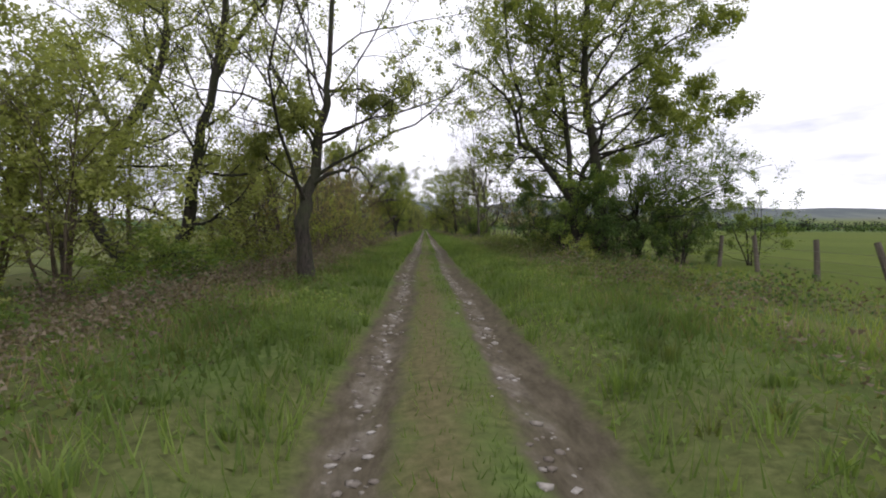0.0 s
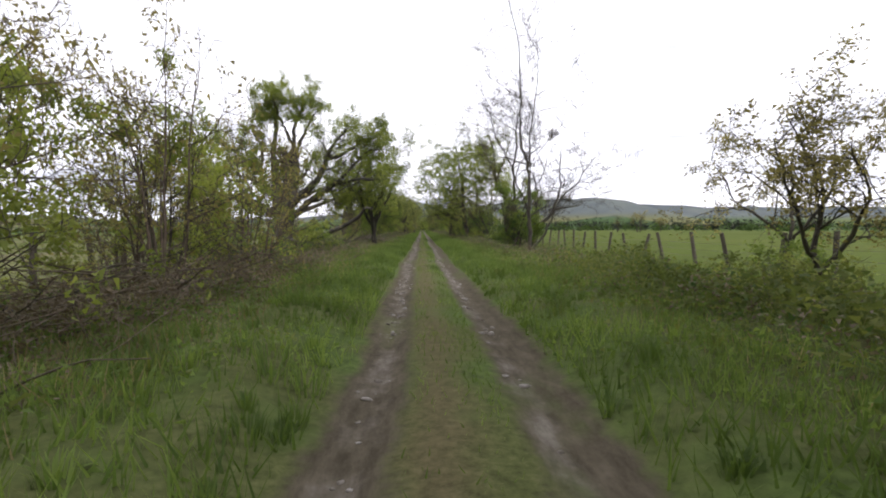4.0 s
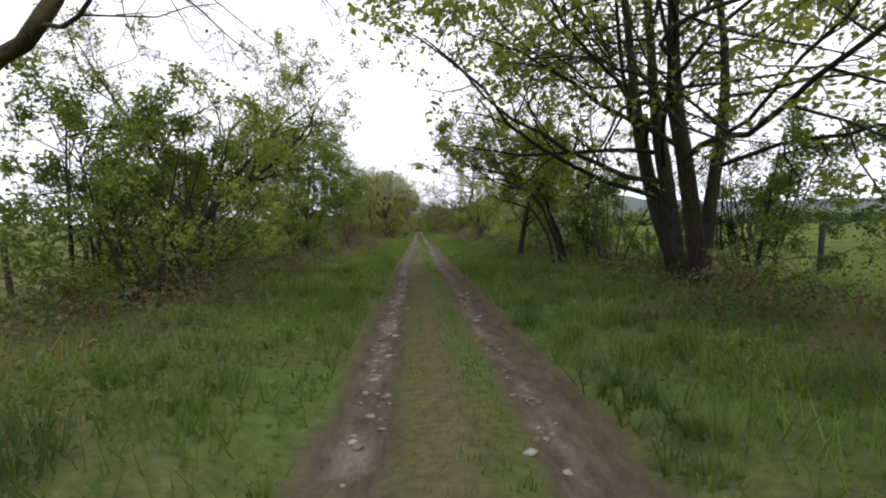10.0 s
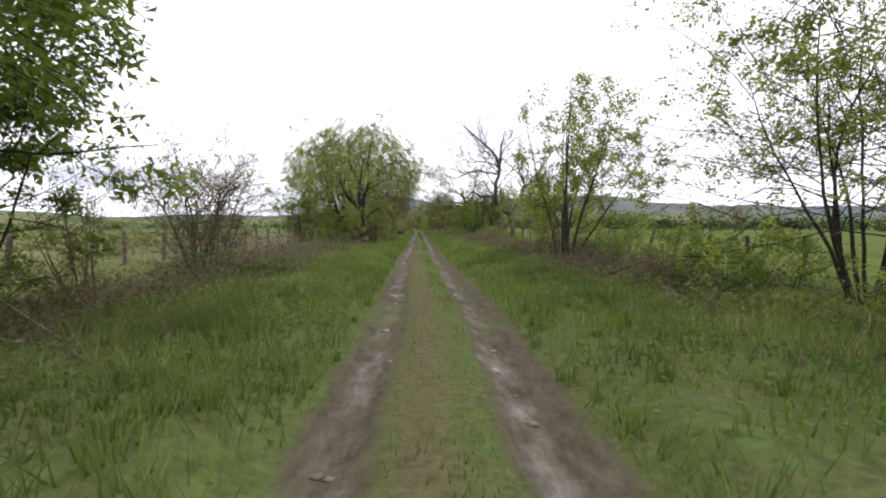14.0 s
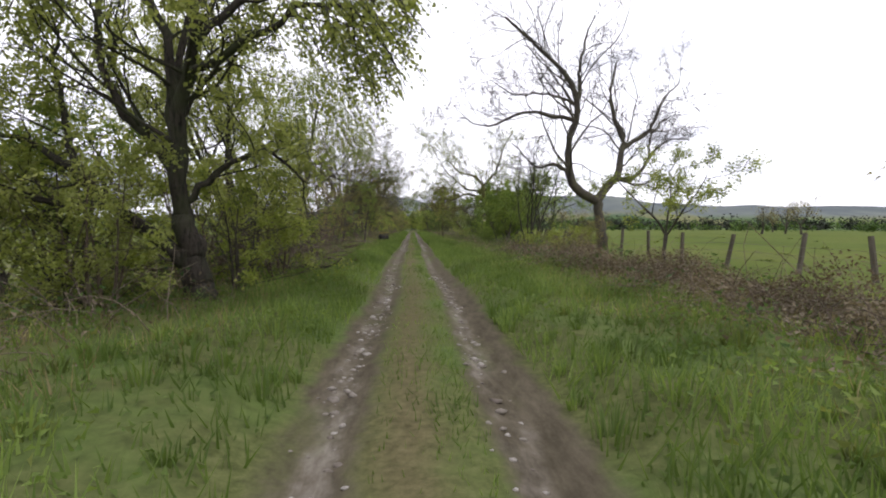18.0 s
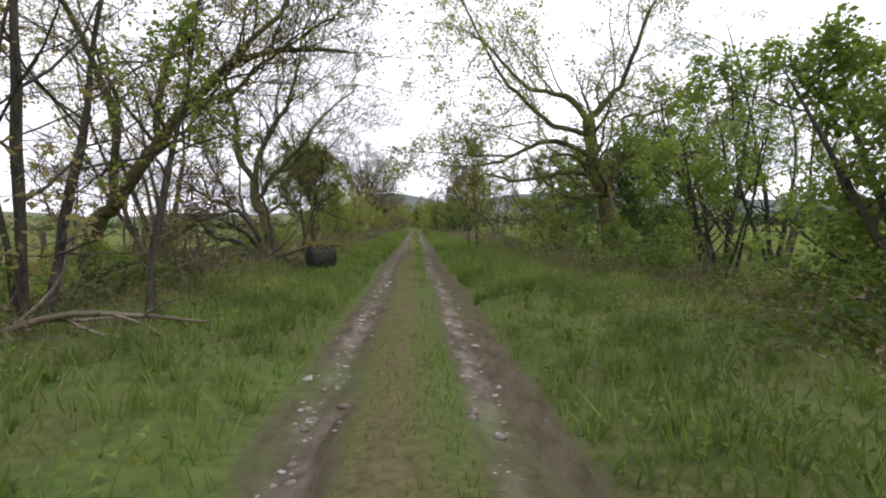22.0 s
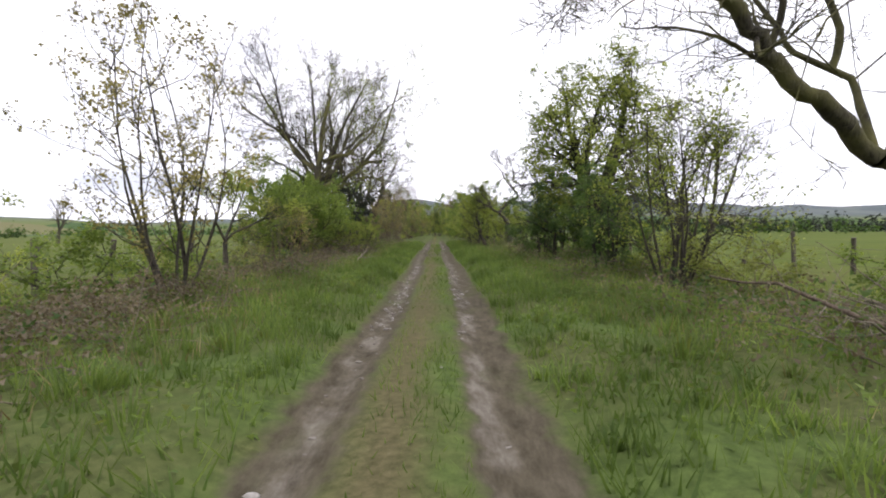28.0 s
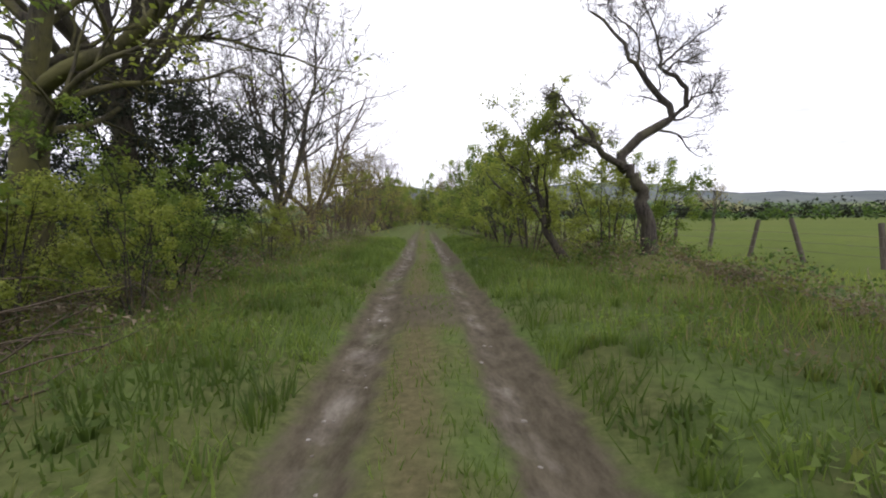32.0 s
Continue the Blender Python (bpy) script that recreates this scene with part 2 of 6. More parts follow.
worn = mth("MAXIMUM", band(-0.78, 0.20, 0.40), band(0.78, 0.24, 0.43))
tread = mth("MAXIMUM", band(-0.78, 0.06, 0.20), band(0.62, 0.05, 0.19))
rut = mth("MULTIPLY", worn, mth("MULTIPLY", mth("SUBTRACT", 1.0, mth("MULTIPLY", smooth(grown, 0.50, 0.68), 0.55)), lane_end))
mid = mth("MULTIPLY", band(-0.18, 0.0, 0.48), smooth(mth("ADD", wide, mth("MULTIPLY", fine, 0.35)), 0.36, 0.66))
mud_grain = noisy(m, 5.0, 9.0, 0.72, (1.5, 0.45, 1))
mud_dark = ramp(m, mud_grain, [(0.30, (0.042, 0.036, 0.024)), (0.55, (0.084, 0.072, 0.05)), (0.80, (0.132, 0.116, 0.085))])
mud_pale = ramp(m, mud_grain, [(0.30, (0.078, 0.066, 0.052)), (0.50, (0.145, 0.128, 0.104)), (0.75, (0.24, 0.218, 0.185))])
mud = mixc(m, mth("MULTIPLY", tread, smooth(noisy(m, 1.1, 5.0, 0.65), 0.40, 0.66)), mud_dark, mud_pale)
trodden = ramp(m, fine, [(0.3, (0.06, 0.052, 0.026)), (0.6, (0.115, 0.098, 0.052)), (0.8, (0.15, 0.13, 0.08))])
turf = ramp(m, fine, [(0.28, (0.04, 0.046, 0.018)), (0.55, (0.088, 0.10, 0.036)), (0.8, (0.14, 0.14, 0.066))])
litter = ramp(m, edge, [(0.35, (0.065, 0.085, 0.022)), (0.6, (0.12, 0.105, 0.05)), (0.8, (0.16, 0.115, 0.07))])
lush = mixc(m, smooth(noisy(m, 0.5, 4.0, 0.6), 0.42, 0.62), turf, ramp(m, noisy(m, 7.0, 6.0, 0.7), [(0.35, (0.048, 0.07, 0.021)), (0.6, (0.09, 0.125, 0.036))]))
verge = mixc(m, mth("MULTIPLY", smooth(mth("ABSOLUTE", sep.outputs["X"]), 3.4, 5.2), smooth(wide, 0.42, 0.60)), lush, litter)
pasture = ramp(m, noisy(m, 0.035, 6.0, 0.65), [(0.32, (0.056, 0.078, 0.016)), (0.5, (0.078, 0.104, 0.02)), (0.7, (0.10, 0.11, 0.03))])
rough_pasture = ramp(m, noisy(m, 0.06, 6.0, 0.7), [(0.32, (0.065, 0.082, 0.026)), (0.48, (0.10, 0.112, 0.04)), (0.68, (0.155, 0.132, 0.07))])
far_field = mixc(m, mth("MAXIMUM", smooth(sep.outputs["X"], -1.0, 1.0), mth("MULTIPLY", smooth(sep.outputs["Y"], 150.0, 215.0), 0.75)), rough_pasture, pasture)
far_field = mixc(m, smooth(noisy(m, 1.4, 5.0, 0.7), 0.45, 0.75), far_field, (0.055, 0.068, 0.018))
vor = nd(m, "TexVoronoi", Scale=0.0032)
nt.links.new(tc.outputs["Object"], vor.inputs["Vector"])
patch = ramp(m, vor.outputs["Color"], [(0.2, (0.05, 0.085, 0.03)), (0.5, (0.10, 0.13, 0.045)), (0.8, (0.13, 0.125, 0.06))])
# blue-grey distance haze, painted into the hills' base colour
hill_haze = ramp(m, noisy(m, 0.004, 5.0), [(0.4, (0.085, 0.10, 0.105)), (0.65, (0.135, 0.15, 0.135))])
c = mixc(m, smooth(mth("ABSOLUTE", sep.outputs["X"]), 8.0, 10.0), verge, far_field)
away = mth("MAXIMUM", mth("ABSOLUTE", sep.outputs["X"]), mth("SUBTRACT", sep.outputs["Y"], 330.0))
c = mixc(m, smooth(away, 260.0, 420.0), c, patch)
# the painted haze tint takes over as the ground rises
c = mixc(m, smooth(sep.outputs["Z"], 22.0, 55.0), c, hill_haze)
wet = mth("MULTIPLY", mth("SUBTRACT", 1.0, smooth(mth("ABSOLUTE", mth("SUBTRACT", sep.outputs["Y"], mth("ADD", 237.6, mth("MULTIPLY", edge, 1.2)))), 0.9, 1.9)), mth("SUBTRACT", 1.0, smooth(ax, 0.9, 1.3)))
near_lane = mth("SUBTRACT", 1.0, smooth(mth("ABSOLUTE", sep.outputs["X"]), 1.8, 2.4))
c = mixc(m, mth("MULTIPLY", mth("MULTIPLY", mid, near_lane), 0.85), c, trodden)
c = mixc(m, mth("MULTIPLY", rut, near_lane), c, mud)
c = mixc(m, mth("MULTIPLY", wet, 0.85), c, mud)
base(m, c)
bump(m, fine, 0.6, 0.03)


# ---- mesh helpers ----
def mesh_object(name, verts, faces, material, parent=None, label="", smooth_shade=False):
    me = bpy.data.meshes.new(name)
    verts = np.asarray(verts, dtype=np.float32)
    faces = np.asarray(faces, dtype=np.int32)
    n, k = faces.shape
    me.vertices.add(len(verts))
    me.vertices.foreach_set("co", verts.ravel())
    me.loops.add(n * k)
    me.loops.foreach_set("vertex_index", faces.ravel())
    me.polygons.add(n)
    me.polygons.foreach_set("loop_start", np.arange(0, n * k, k, dtype=np.int32))
    if smooth_shade:
        me.polygons.foreach_set("use_smooth", np.ones(n, dtype=bool))
    me.materials.append(material)
    me.update(calc_edges=True)
    me.validate()
    ob = new(name, me)
    if parent is not None:
        ob.parent = parent
    if label:
        ob["label"] = label
    return ob


def part(name, bm, material, parent, label=""):
    me = bpy.data.meshes.new(name)
    bm.to_mesh(me)
    bm.free()
    me.materials.append(material)
    ob = new(name, me)
    ob.parent = parent
    if label:
        ob["label"] = label
    return ob


def unit(v):
    return v / np.maximum(np.linalg.norm(v, axis=-1, keepdims=True), 1e-9)


def tubes(P, R, sides, knobs=0.0):
    """Tapered tubes along N polylines P (N, n, 3) with radii R (N, n), knobbly if asked."""
    N, n, _ = P.shape
    T = unit(np.gradient(P, axis=1))
    ref = np.where(np.abs(T[:, :1, 2:3]) > 0.9, np.array([1.0, 0, 0]), np.array([0, 0, 1.0]))
    U = unit(np.cross(T, np.broadcast_to(ref, T.shape)))
    W = np.cross(T, U)
    a = np.arange(sides) * 2 * np.pi / sides
    R = np.repeat(R[:, :, None], sides, 2)
    if knobs:
        k = np.arange(n)[None, :, None] * 1.9 + np.arange(N)[:, None, None] * 2.3
        R = R * (1 + knobs * np.sin(3 * a[None, None] + 0.5 * k) * np.sin(k + a[None, None]) + 0.6 * knobs * np.sin(2.7 * k))
    ring = P[:, :, None, :] + R[..., None] * (np.cos(a)[None, None, :, None] * U[:, :, None, :] + np.sin(a)[None, None, :, None] * W[:, :, None, :])
    idx = np.arange(N * n * sides).reshape(N, n, sides)
    q = np.stack([idx[:, :-1], np.roll(idx, -1, 2)[:, :-1], np.roll(idx, -1, 2)[:, 1:], idx[:, 1:]], -1).reshape(-1, 4)
    return ring.reshape(-1, 3), q


def spikes(P, R):
    """Three-sided twigs that end in a point, from N two-point lines."""
    v, _ = tubes(P, R, 3)
    N = len(P)
    v = v.reshape(N, 2, 3, 3)
    v = np.concatenate([v[:, 0], P[:, 1:2]], 1)
    k = (np.arange(N) * 4)[:, None, None]
    return v.reshape(-1, 3), (k + np.array([[0, 1, 3], [1, 2, 3], [2, 0, 3]])[None]).reshape(-1, 3)


def grow(rng, start, way, length, n, wob, lift):
    """N branches of n segments each."""
    N = len(start)
    p, d = start, unit(way)
    out = [p]
    for _ in range(n):
        d = unit(d + wob * rng.normal(size=(N, 3)) + np.array([0, 0, 1.0]) * np.reshape(lift, (-1, 1)))
        p = p + d * (length / n)[:, None]
        out.append(p)
    return np.stack(out, 1)


def sprout(rng, P, R, count, u0, spread, ratio, keep=0.62):
    """Child starts along the parents: start, way, length, radius."""
    N, n, _ = P.shape
    L = np.linalg.norm(np.diff(P, axis=1), axis=2).sum(1)
    u = u0 + (1 - u0) * (np.arange(count)[None] + rng.random((N, count))) / count
    u = np.minimum(u, 0.999)
    f = u * (n - 1)
    i = f.astype(int)
    w = (f - i)[..., None]
    rows = np.arange(N)[:, None]
    S = P[rows, i] * (1 - w) + P[rows, i + 1] * w
    T = unit(P[rows, i + 1] - P[rows, i])
    rad = R[rows, i] * (1 - w[..., 0]) + R[rows, i + 1] * w[..., 0]
    side = unit(np.cross(T, rng.normal(size=T.shape)))
    ang = spread * (0.7 + 0.6 * rng.random((N, count, 1)))
    D = np.cos(ang) * T + np.sin(ang) * side
    ln = L[:, None] * ratio * (0.65 + 0.6 * rng.random((N, count))) * (1.15 - 0.55 * u)
    return S.reshape(-1, 3), D.reshape(-1, 3), ln.ravel(), (rad * keep).ravel()


def clear_lane(P, origin):
    """Which branches keep out of the lane's headroom."""
    q = P + origin
    bad = (np.abs(q[..., 0]) < 1.9) & (q[..., 2] < 3.2)
    return ~bad.any(1)


def leaf_cards(rng, C, size, droop=0.3, quad=False):
    """Small pointed leaves round the points C."""
    N = len(C)
    s = size * (0.65 + 0.7 * rng.random((N, 1)))
    ax = unit(rng.normal(size=(N, 3)) * np.array([1, 1, 0.55]) + np.array([0, 0, -droop]))
    sd = unit(np.cross(ax, rng.normal(size=(N, 3)) + np.array([0, 0, 0.8])))
    if quad:
        up = np.cross(ax, sd)
        V = np.stack([C, C + ax * s * 0.45 + sd * s * 0.34 + up * s * 0.08, C + ax * s * 1.05, C + ax * s * 0.45 - sd * s * 0.34 + up * s * 0.08], 1)
        return V.reshape(-1, 3), np.arange(N * 4).reshape(N, 4)
    V = np.stack([C + sd * s * 0.34, C + ax * s * 1.2 + sd * s * 0.05, C - sd * s * 0.34 + ax * s * 0.25], 1)
    return V.reshape(-1, 3), np.arange(N * 3).reshape(N, 3)


def limb_lines(rng, shape, n=17):
    """Limbs as smooth lines. Each is (which limb it leaves, how far along that one, radius, lean to or from the viewer, its run as "rise:length" pairs)."""
    lines, radii = [], []
    forked = {(p, round(u, 2)) for p, u, *_ in shape}
    for k, (parent, u, r, swing, run) in enumerate(shape):
        apart = max(0.2, 0.62 * shape[0][2])
        p = np.array([apart * math.sin(2.4 * k), apart * math.cos(2.4 * k), -0.2]) if k else np.array([0.0, 0.0, -0.2])
        r = 0.86 * r
        if parent >= 0:
            f = u * (n - 1)
            i = min(int(f), n - 2)
            p = lines[parent][i] + (f - i) * (lines[parent][i + 1] - lines[parent][i])
        pts = [p]
        for j, piece in enumerate(run.split()):
            rise, ln = (float(v) for v in piece.split(":"))
            a = radians(rise)
            p = p + ln * np.array([math.cos(a), swing * (1 + 0.5 * math.sin(2.1 * j + k)), math.sin(a)])
            pts.append(p)
        pts = np.array([2 * pts[0] - pts[1], *pts, 2 * pts[-1] - pts[-2]])
        m = len(pts) - 3
        t = np.linspace(0, m - 1e-6, n)
        i = t.astype(int)
        w = (t - i)[:, None]
        a, b, c, d = pts[i], pts[i + 1], pts[i + 2], pts[i + 3]
        line = 0.5 * (2 * b + (c - a) * w + (2 * a - 5 * b + 4 * c - d) * w ** 2 + (3 * b - a - 3 * c + d) * w ** 3)
        line[1:] += rng.normal(size=(n - 1, 3)) * min(0.35 * r, 0.035)
        goes_on = (k, 1.0) in forked
        rad = r * np.linspace(1, 0.72 if goes_on else 0.2, n)
        if parent < 0:
            rad *= 1 + 0.4 * np.exp(-np.linspace(0, 5, n) * (2 if goes_on else 3))
        lines.append(line)
        radii.append(np.maximum(rad, 0.012))
    return np.stack(lines), np.stack(radii)


def tree(name, x, y, height, radius, seed, label, stems=1, lean=(0, 0), fork=0.3, limbs=11, wob=0.16, lift=0.04, trunk_r=0.2, levels=4, twigs=4,
         leaves=8000, leaf=0.12, leaf_mat=None, bark=None, weep=0.0, limb_specs=(), spread=0.95, flat=0.0, category="tree", subs=7, mids=6, bole=0.0, forks=(), ivy=0, puff=1.0, rise=0.07, thin=0.007, dome=0, dome_low=-0.15, hang=0.7, shape=(), reach=1.0):
    """A tree: a root Empty with its trunk, limbs and twigs and its crown of leaves. shape: its own limbs, see limb_lines."""
    rng = np.random.default_rng(seed)
    root = tagged(new(name), label, category)
    z = float(ground_z(x, y))
    root.location = (x, y, z)
    origin = np.array([x, y, z])
    bark = bark or BARK
    wood = {}

    def add(P, R, sides, what):
        if what == "twig_mass":
            v, q = spikes(P, R) if P.shape[1] == 2 else tubes(P, R, sides)
            q = q if q.shape[1] == 3 else np.concatenate([q[:, :3], q[:, [0, 2, 3]]])
        else:
            v, q = tubes(P, R, sides, 0.16 if what == "trunk" else 0.0)
        vs, fs = wood.setdefault(what, ([], []))
        fs.append(q + sum(len(a) for a in vs))
        vs.append(v)

    if shape:
        P0, R0 = limb_lines(rng, shape)
        for i in range(len(P0)):
            mesh_object("limb" if shape[i][0] >= 0 else ("trunk" if len(shape) == 1 or shape[1][0] >= 0 else "stem"), *tubes(P0[i:i + 1], R0[i:i + 1], 12 if R0[i, 0] > 0.2 else 8, 0.07), bark, root, smooth_shade=True)
    elif bole:
        Pb = grow(rng, np.array([[0, 0, -0.2]]), np.array([[lean[0], lean[1], 1.0]]), np.array([bole + 0.2]), 10, wob * 0.3, 0.0)
        Rb = trunk_r * np.linspace(1.0, 0.74, 11)[None] * (1 + 0.7 * np.exp(-np.arange(11) * 1.1))[None]
        add(Pb, Rb, 12, "trunk")
        stems = len(forks) or stems
        az = np.array([radians(f[0]) for f in forks]) if forks else rng.random() * 6.28 + np.arange(stems) * 6.28 / stems + rng.normal(size=stems) * 0.3
        el = np.array([radians(f[1]) for f in forks]) if forks else radians(62) + rng.normal(size=stems) * 0.16
        start = np.repeat(Pb[:, -1], stems, 0) - np.array([0, 0, trunk_r * 0.5])
        way = np.stack([np.cos(az) * np.cos(el), np.sin(az) * np.cos(el), np.sin(el)], 1)
        hs = (height - bole) * (0.8 + 0.25 * rng.random(stems))
        P0 = grow(rng, start, way, hs, 12, wob * 0.75, rise)
        R0 = trunk_r * 0.72 * (0.85 + 0.2 * rng.random((stems, 1))) * (1.0 if stems < 3 else 0.78) * np.linspace(1, 0.16, 13)[None]
        for i in range(stems):
            mesh_object("limb", *tubes(P0[i:i + 1], R0[i:i + 1], 8, 0.14), bark, root, smooth_shade=True)
        fork = min(fork, 0.2)
    else:
        az = rng.random() * 6.28 + np.arange(stems) * 6.28 / max(stems, 1) + rng.normal(size=stems) * 0.4
        out = 0.0 if stems == 1 else 0.30
        start = np.stack([np.cos(az) * out * 0.6, np.sin(az) * out * 0.6, np.full(stems, -0.2)], 1)
        way = np.stack([np.cos(az) * out + lean[0], np.sin(az) * out + lean[1], np.ones(stems)], 1)
        hs = height * (0.78 + 0.2 * rng.random(stems))
        P0 = grow(rng, start, way, hs, 12, wob * 0.42, 0.04)
        R0 = trunk_r * (0.75 + 0.4 * rng.random((stems, 1))) * np.linspace(1, 0.18, 13)[None]
        R0[:, 0] *= 1.6
        R0[:, 1] *= 1.15
        for i in range(stems):
            mesh_object("trunk" if stems == 1 else "stem", *tubes(P0[i:i + 1], R0[i:i + 1], 10 if stems == 1 else 7, 0.16), bark, root, smooth_shade=True)
    if shape:
        bare = 1 if len(shape) > 1 and shape[1][0] >= 0 and len(shape[0][4].split()) < 6 else 0
        S, D, L, R = sprout(rng, P0[bare:], R0[bare:], limbs, fork, spread, 0.42, 0.34)
        run = np.linalg.norm(np.diff(P0[bare:], axis=1), axis=2).sum(1)
        if shape[0][2] > 0.6:
            run = run * np.array([row[0] > 0 or (row[0] == 0 and row[1] > 0.2) for row in shape[bare:]])
        ok = rng.random(len(S)) < np.repeat((run / run.max()) ** 0.8, limbs)
        S, D, L, R = S[ok], D[ok], np.clip(L[ok] * reach, 0.5, 3.6 * reach), R[ok]
    else:
        S, D, L, R = sprout(rng, P0, R0, limbs, fork, spread, 0.5, 0.6 if bole else 0.42)
        L = np.clip(L, 0.5, None) * (radius * 2.6 / height if not bole else radius * 1.9 / (height - bole))
    D = unit(D * np.array([1, 1, 1 - flat]))
    if limb_specs:
        src = Pb[0] if bole else P0[0]
        extra = [[], [], [], []]
        for u, azd, elv, ln, rr in limb_specs:
            f = u * (len(src) - 1)
            i = min(int(f), len(src) - 2)
            a, e = radians(azd), radians(elv)
            extra[0].append(src[i] + (f - i) * (src[i + 1] - src[i]))
            extra[1].append((np.cos(a) * np.cos(e), np.sin(a) * np.cos(e), np.sin(e)))
            extra[2].append(ln)
            extra[3].append(rr)
        S, D = np.concatenate([S, np.array(extra[0])]), np.concatenate([D, np.array(extra[1])])
        L, R = np.concatenate([L, extra[2]]), np.concatenate([R, extra[3]])
    n1 = 4 if category == "bush" else 8
    P1 = grow(rng, S, D, L, n1, wob, lift)
    ok = clear_lane(P1, origin)
    P1, R = P1[ok], np.maximum(R[ok], 0.016)
    R1 = R[:, None] * np.linspace(1, 0.22, n1 + 1)[None]
    add(P1, R1, 3 if category == "bush" else 5, "branchwork")
    last, lastR = P1, R1
    for lev in range(2, levels):
        end = lev == levels - 1
        S, D, L, R = sprout(rng, last, lastR, subs if lev == 2 else (mids if lev == 3 else twigs), 0.18, 0.85, 0.44 if lev == 2 else 0.5, 0.6)
        L = np.clip(L, 0.22, None)
        n = (2 if category == "bush" else 4) if lev == 2 else (1 if end else 2)
        Pn = grow(rng, S, D, L, n, wob * 1.2, lift - weep * (lev - 1) * 0.35)
        ok = clear_lane(Pn, origin) & (Pn[..., 2].min(1) > 0.15)
        Pn, R = Pn[ok], np.maximum(R[ok], thin)
        Rn = R[:, None] * np.linspace(1, 0.4, n + 1)[None]
        add(Pn, Rn, 3, "branchwork" if lev == 2 else "twig_mass")
        last, lastR = Pn, Rn
    sprays = None
    if dome:
        a = rng.random(dome) * 6.28
        e = np.arcsin(dome_low + (1 - dome_low) * rng.random(dome))
        k = (0.62 + 0.34 * rng.random(dome) ** 0.5) * (1 + 0.09 * np.sin(3 * a + seed) + 0.06 * np.sin(5 * e + 2 * a))
        way = np.stack([np.cos(a) * np.cos(e), np.sin(a) * np.cos(e), np.sin(e)], 1)
        mid = np.array([P0[:, 6, 0].mean(), P0[:, 6, 1].mean(), height * 0.54])
        S = mid + way * k[:, None] * np.array([radius, radius, height * 0.44])
        sprays = grow(rng, S, way * np.array([1, 1, 0.5]) + np.array([0, 0, 0.25 - hang]), 0.35 + 0.6 * rng.random(dome), 3, 0.12, -0.3 * hang)
        sprays = sprays[clear_lane(sprays, origin) & (sprays[..., 2].min(1) > 0.2)]
        add(sprays, np.full(sprays.shape[:2], thin), 3, "twig_mass")
    for what, (vs, fs) in wood.items():
        ob = mesh_object(what, np.concatenate(vs), np.concatenate(fs), bark, root, smooth_shade=True)
        if what != "trunk":
            ob["kind"] = "stuff"
    if leaves:
        w = rng.random(len(last)) ** 2.5
        i = rng.choice(len(last), leaves, p=w / w.sum())
        n = last.shape[1] - 1
        f = (0.2 + 0.8 * rng.random(leaves)) * n
        k = np.minimum(f.astype(int), n - 1)
        C = last[i, k] + (f - k)[:, None] * (last[i, k + 1] - last[i, k]) + rng.normal(size=(leaves, 3)) * leaf * puff
        if dome:
            half = int(leaves * 0.6)
            w = rng.random(len(sprays)) ** 1.5
            i = rng.choice(len(sprays), half, p=w / w.sum())
            f = rng.random(half) * 3
            k = np.minimum(f.astype(int), 2)
            C[:half] = sprays[i, k] + (f - k)[:, None] * (sprays[i, k + 1] - sprays[i, k]) + rng.normal(size=(half, 3)) * leaf * puff * 0.8
        q = C + origin
        C = C[~((np.abs(q[:, 0]) < 2.2) & (q[:, 2] < 3.4) & (q[:, 2] > 0.9)) & (np.abs(q[:, 0]) > 1.7 - 3 * (q[:, 2] > 3.3)) & (C[:, 2] > 0.1)]
        v, f3 = leaf_cards(rng, C, leaf, 0.3 + weep * 3, category == "tree" and (abs(x) < 7.2 or len(shape) > 0) and y < 250)
        mesh_object("crown", v, f3, leaf_mat or LEAF_SPRING, root)
    if ivy:
        src = Pb if bole else P0
        src_r = Rb if bole else R0
        n = src.shape[1] - 1
        j = rng.integers(0, len(src), ivy)
        f = rng.random(ivy) ** 1.2 * (0.98 if bole else 0.55) * n
        k = np.minimum(f.astype(int), n - 1)
        a = rng.random(ivy) * 6.28
        rr = src_r[j, k] + 0.30 * rng.random(ivy) ** 1.5
        C = src[j, k] + (f - k)[:, None] * (src[j, k + 1] - src[j, k]) + np.stack([np.cos(a) * rr, np.sin(a) * rr, rng.normal(size=ivy) * 0.1], 1)
        v, f3 = leaf_cards(rng, C[C[:, 2] > 0.05], 0.12, 0.6)
        mesh_object("ivy", v, f3, LEAF_DARK, root, "dark glossy ivy round the trunk")
    return root


# ---- lie of the land ----
def wander(y):
    return 0.06 * np.sin(0.23 * y) + 0.035 * np.sin(0.61 * y + 1.0)


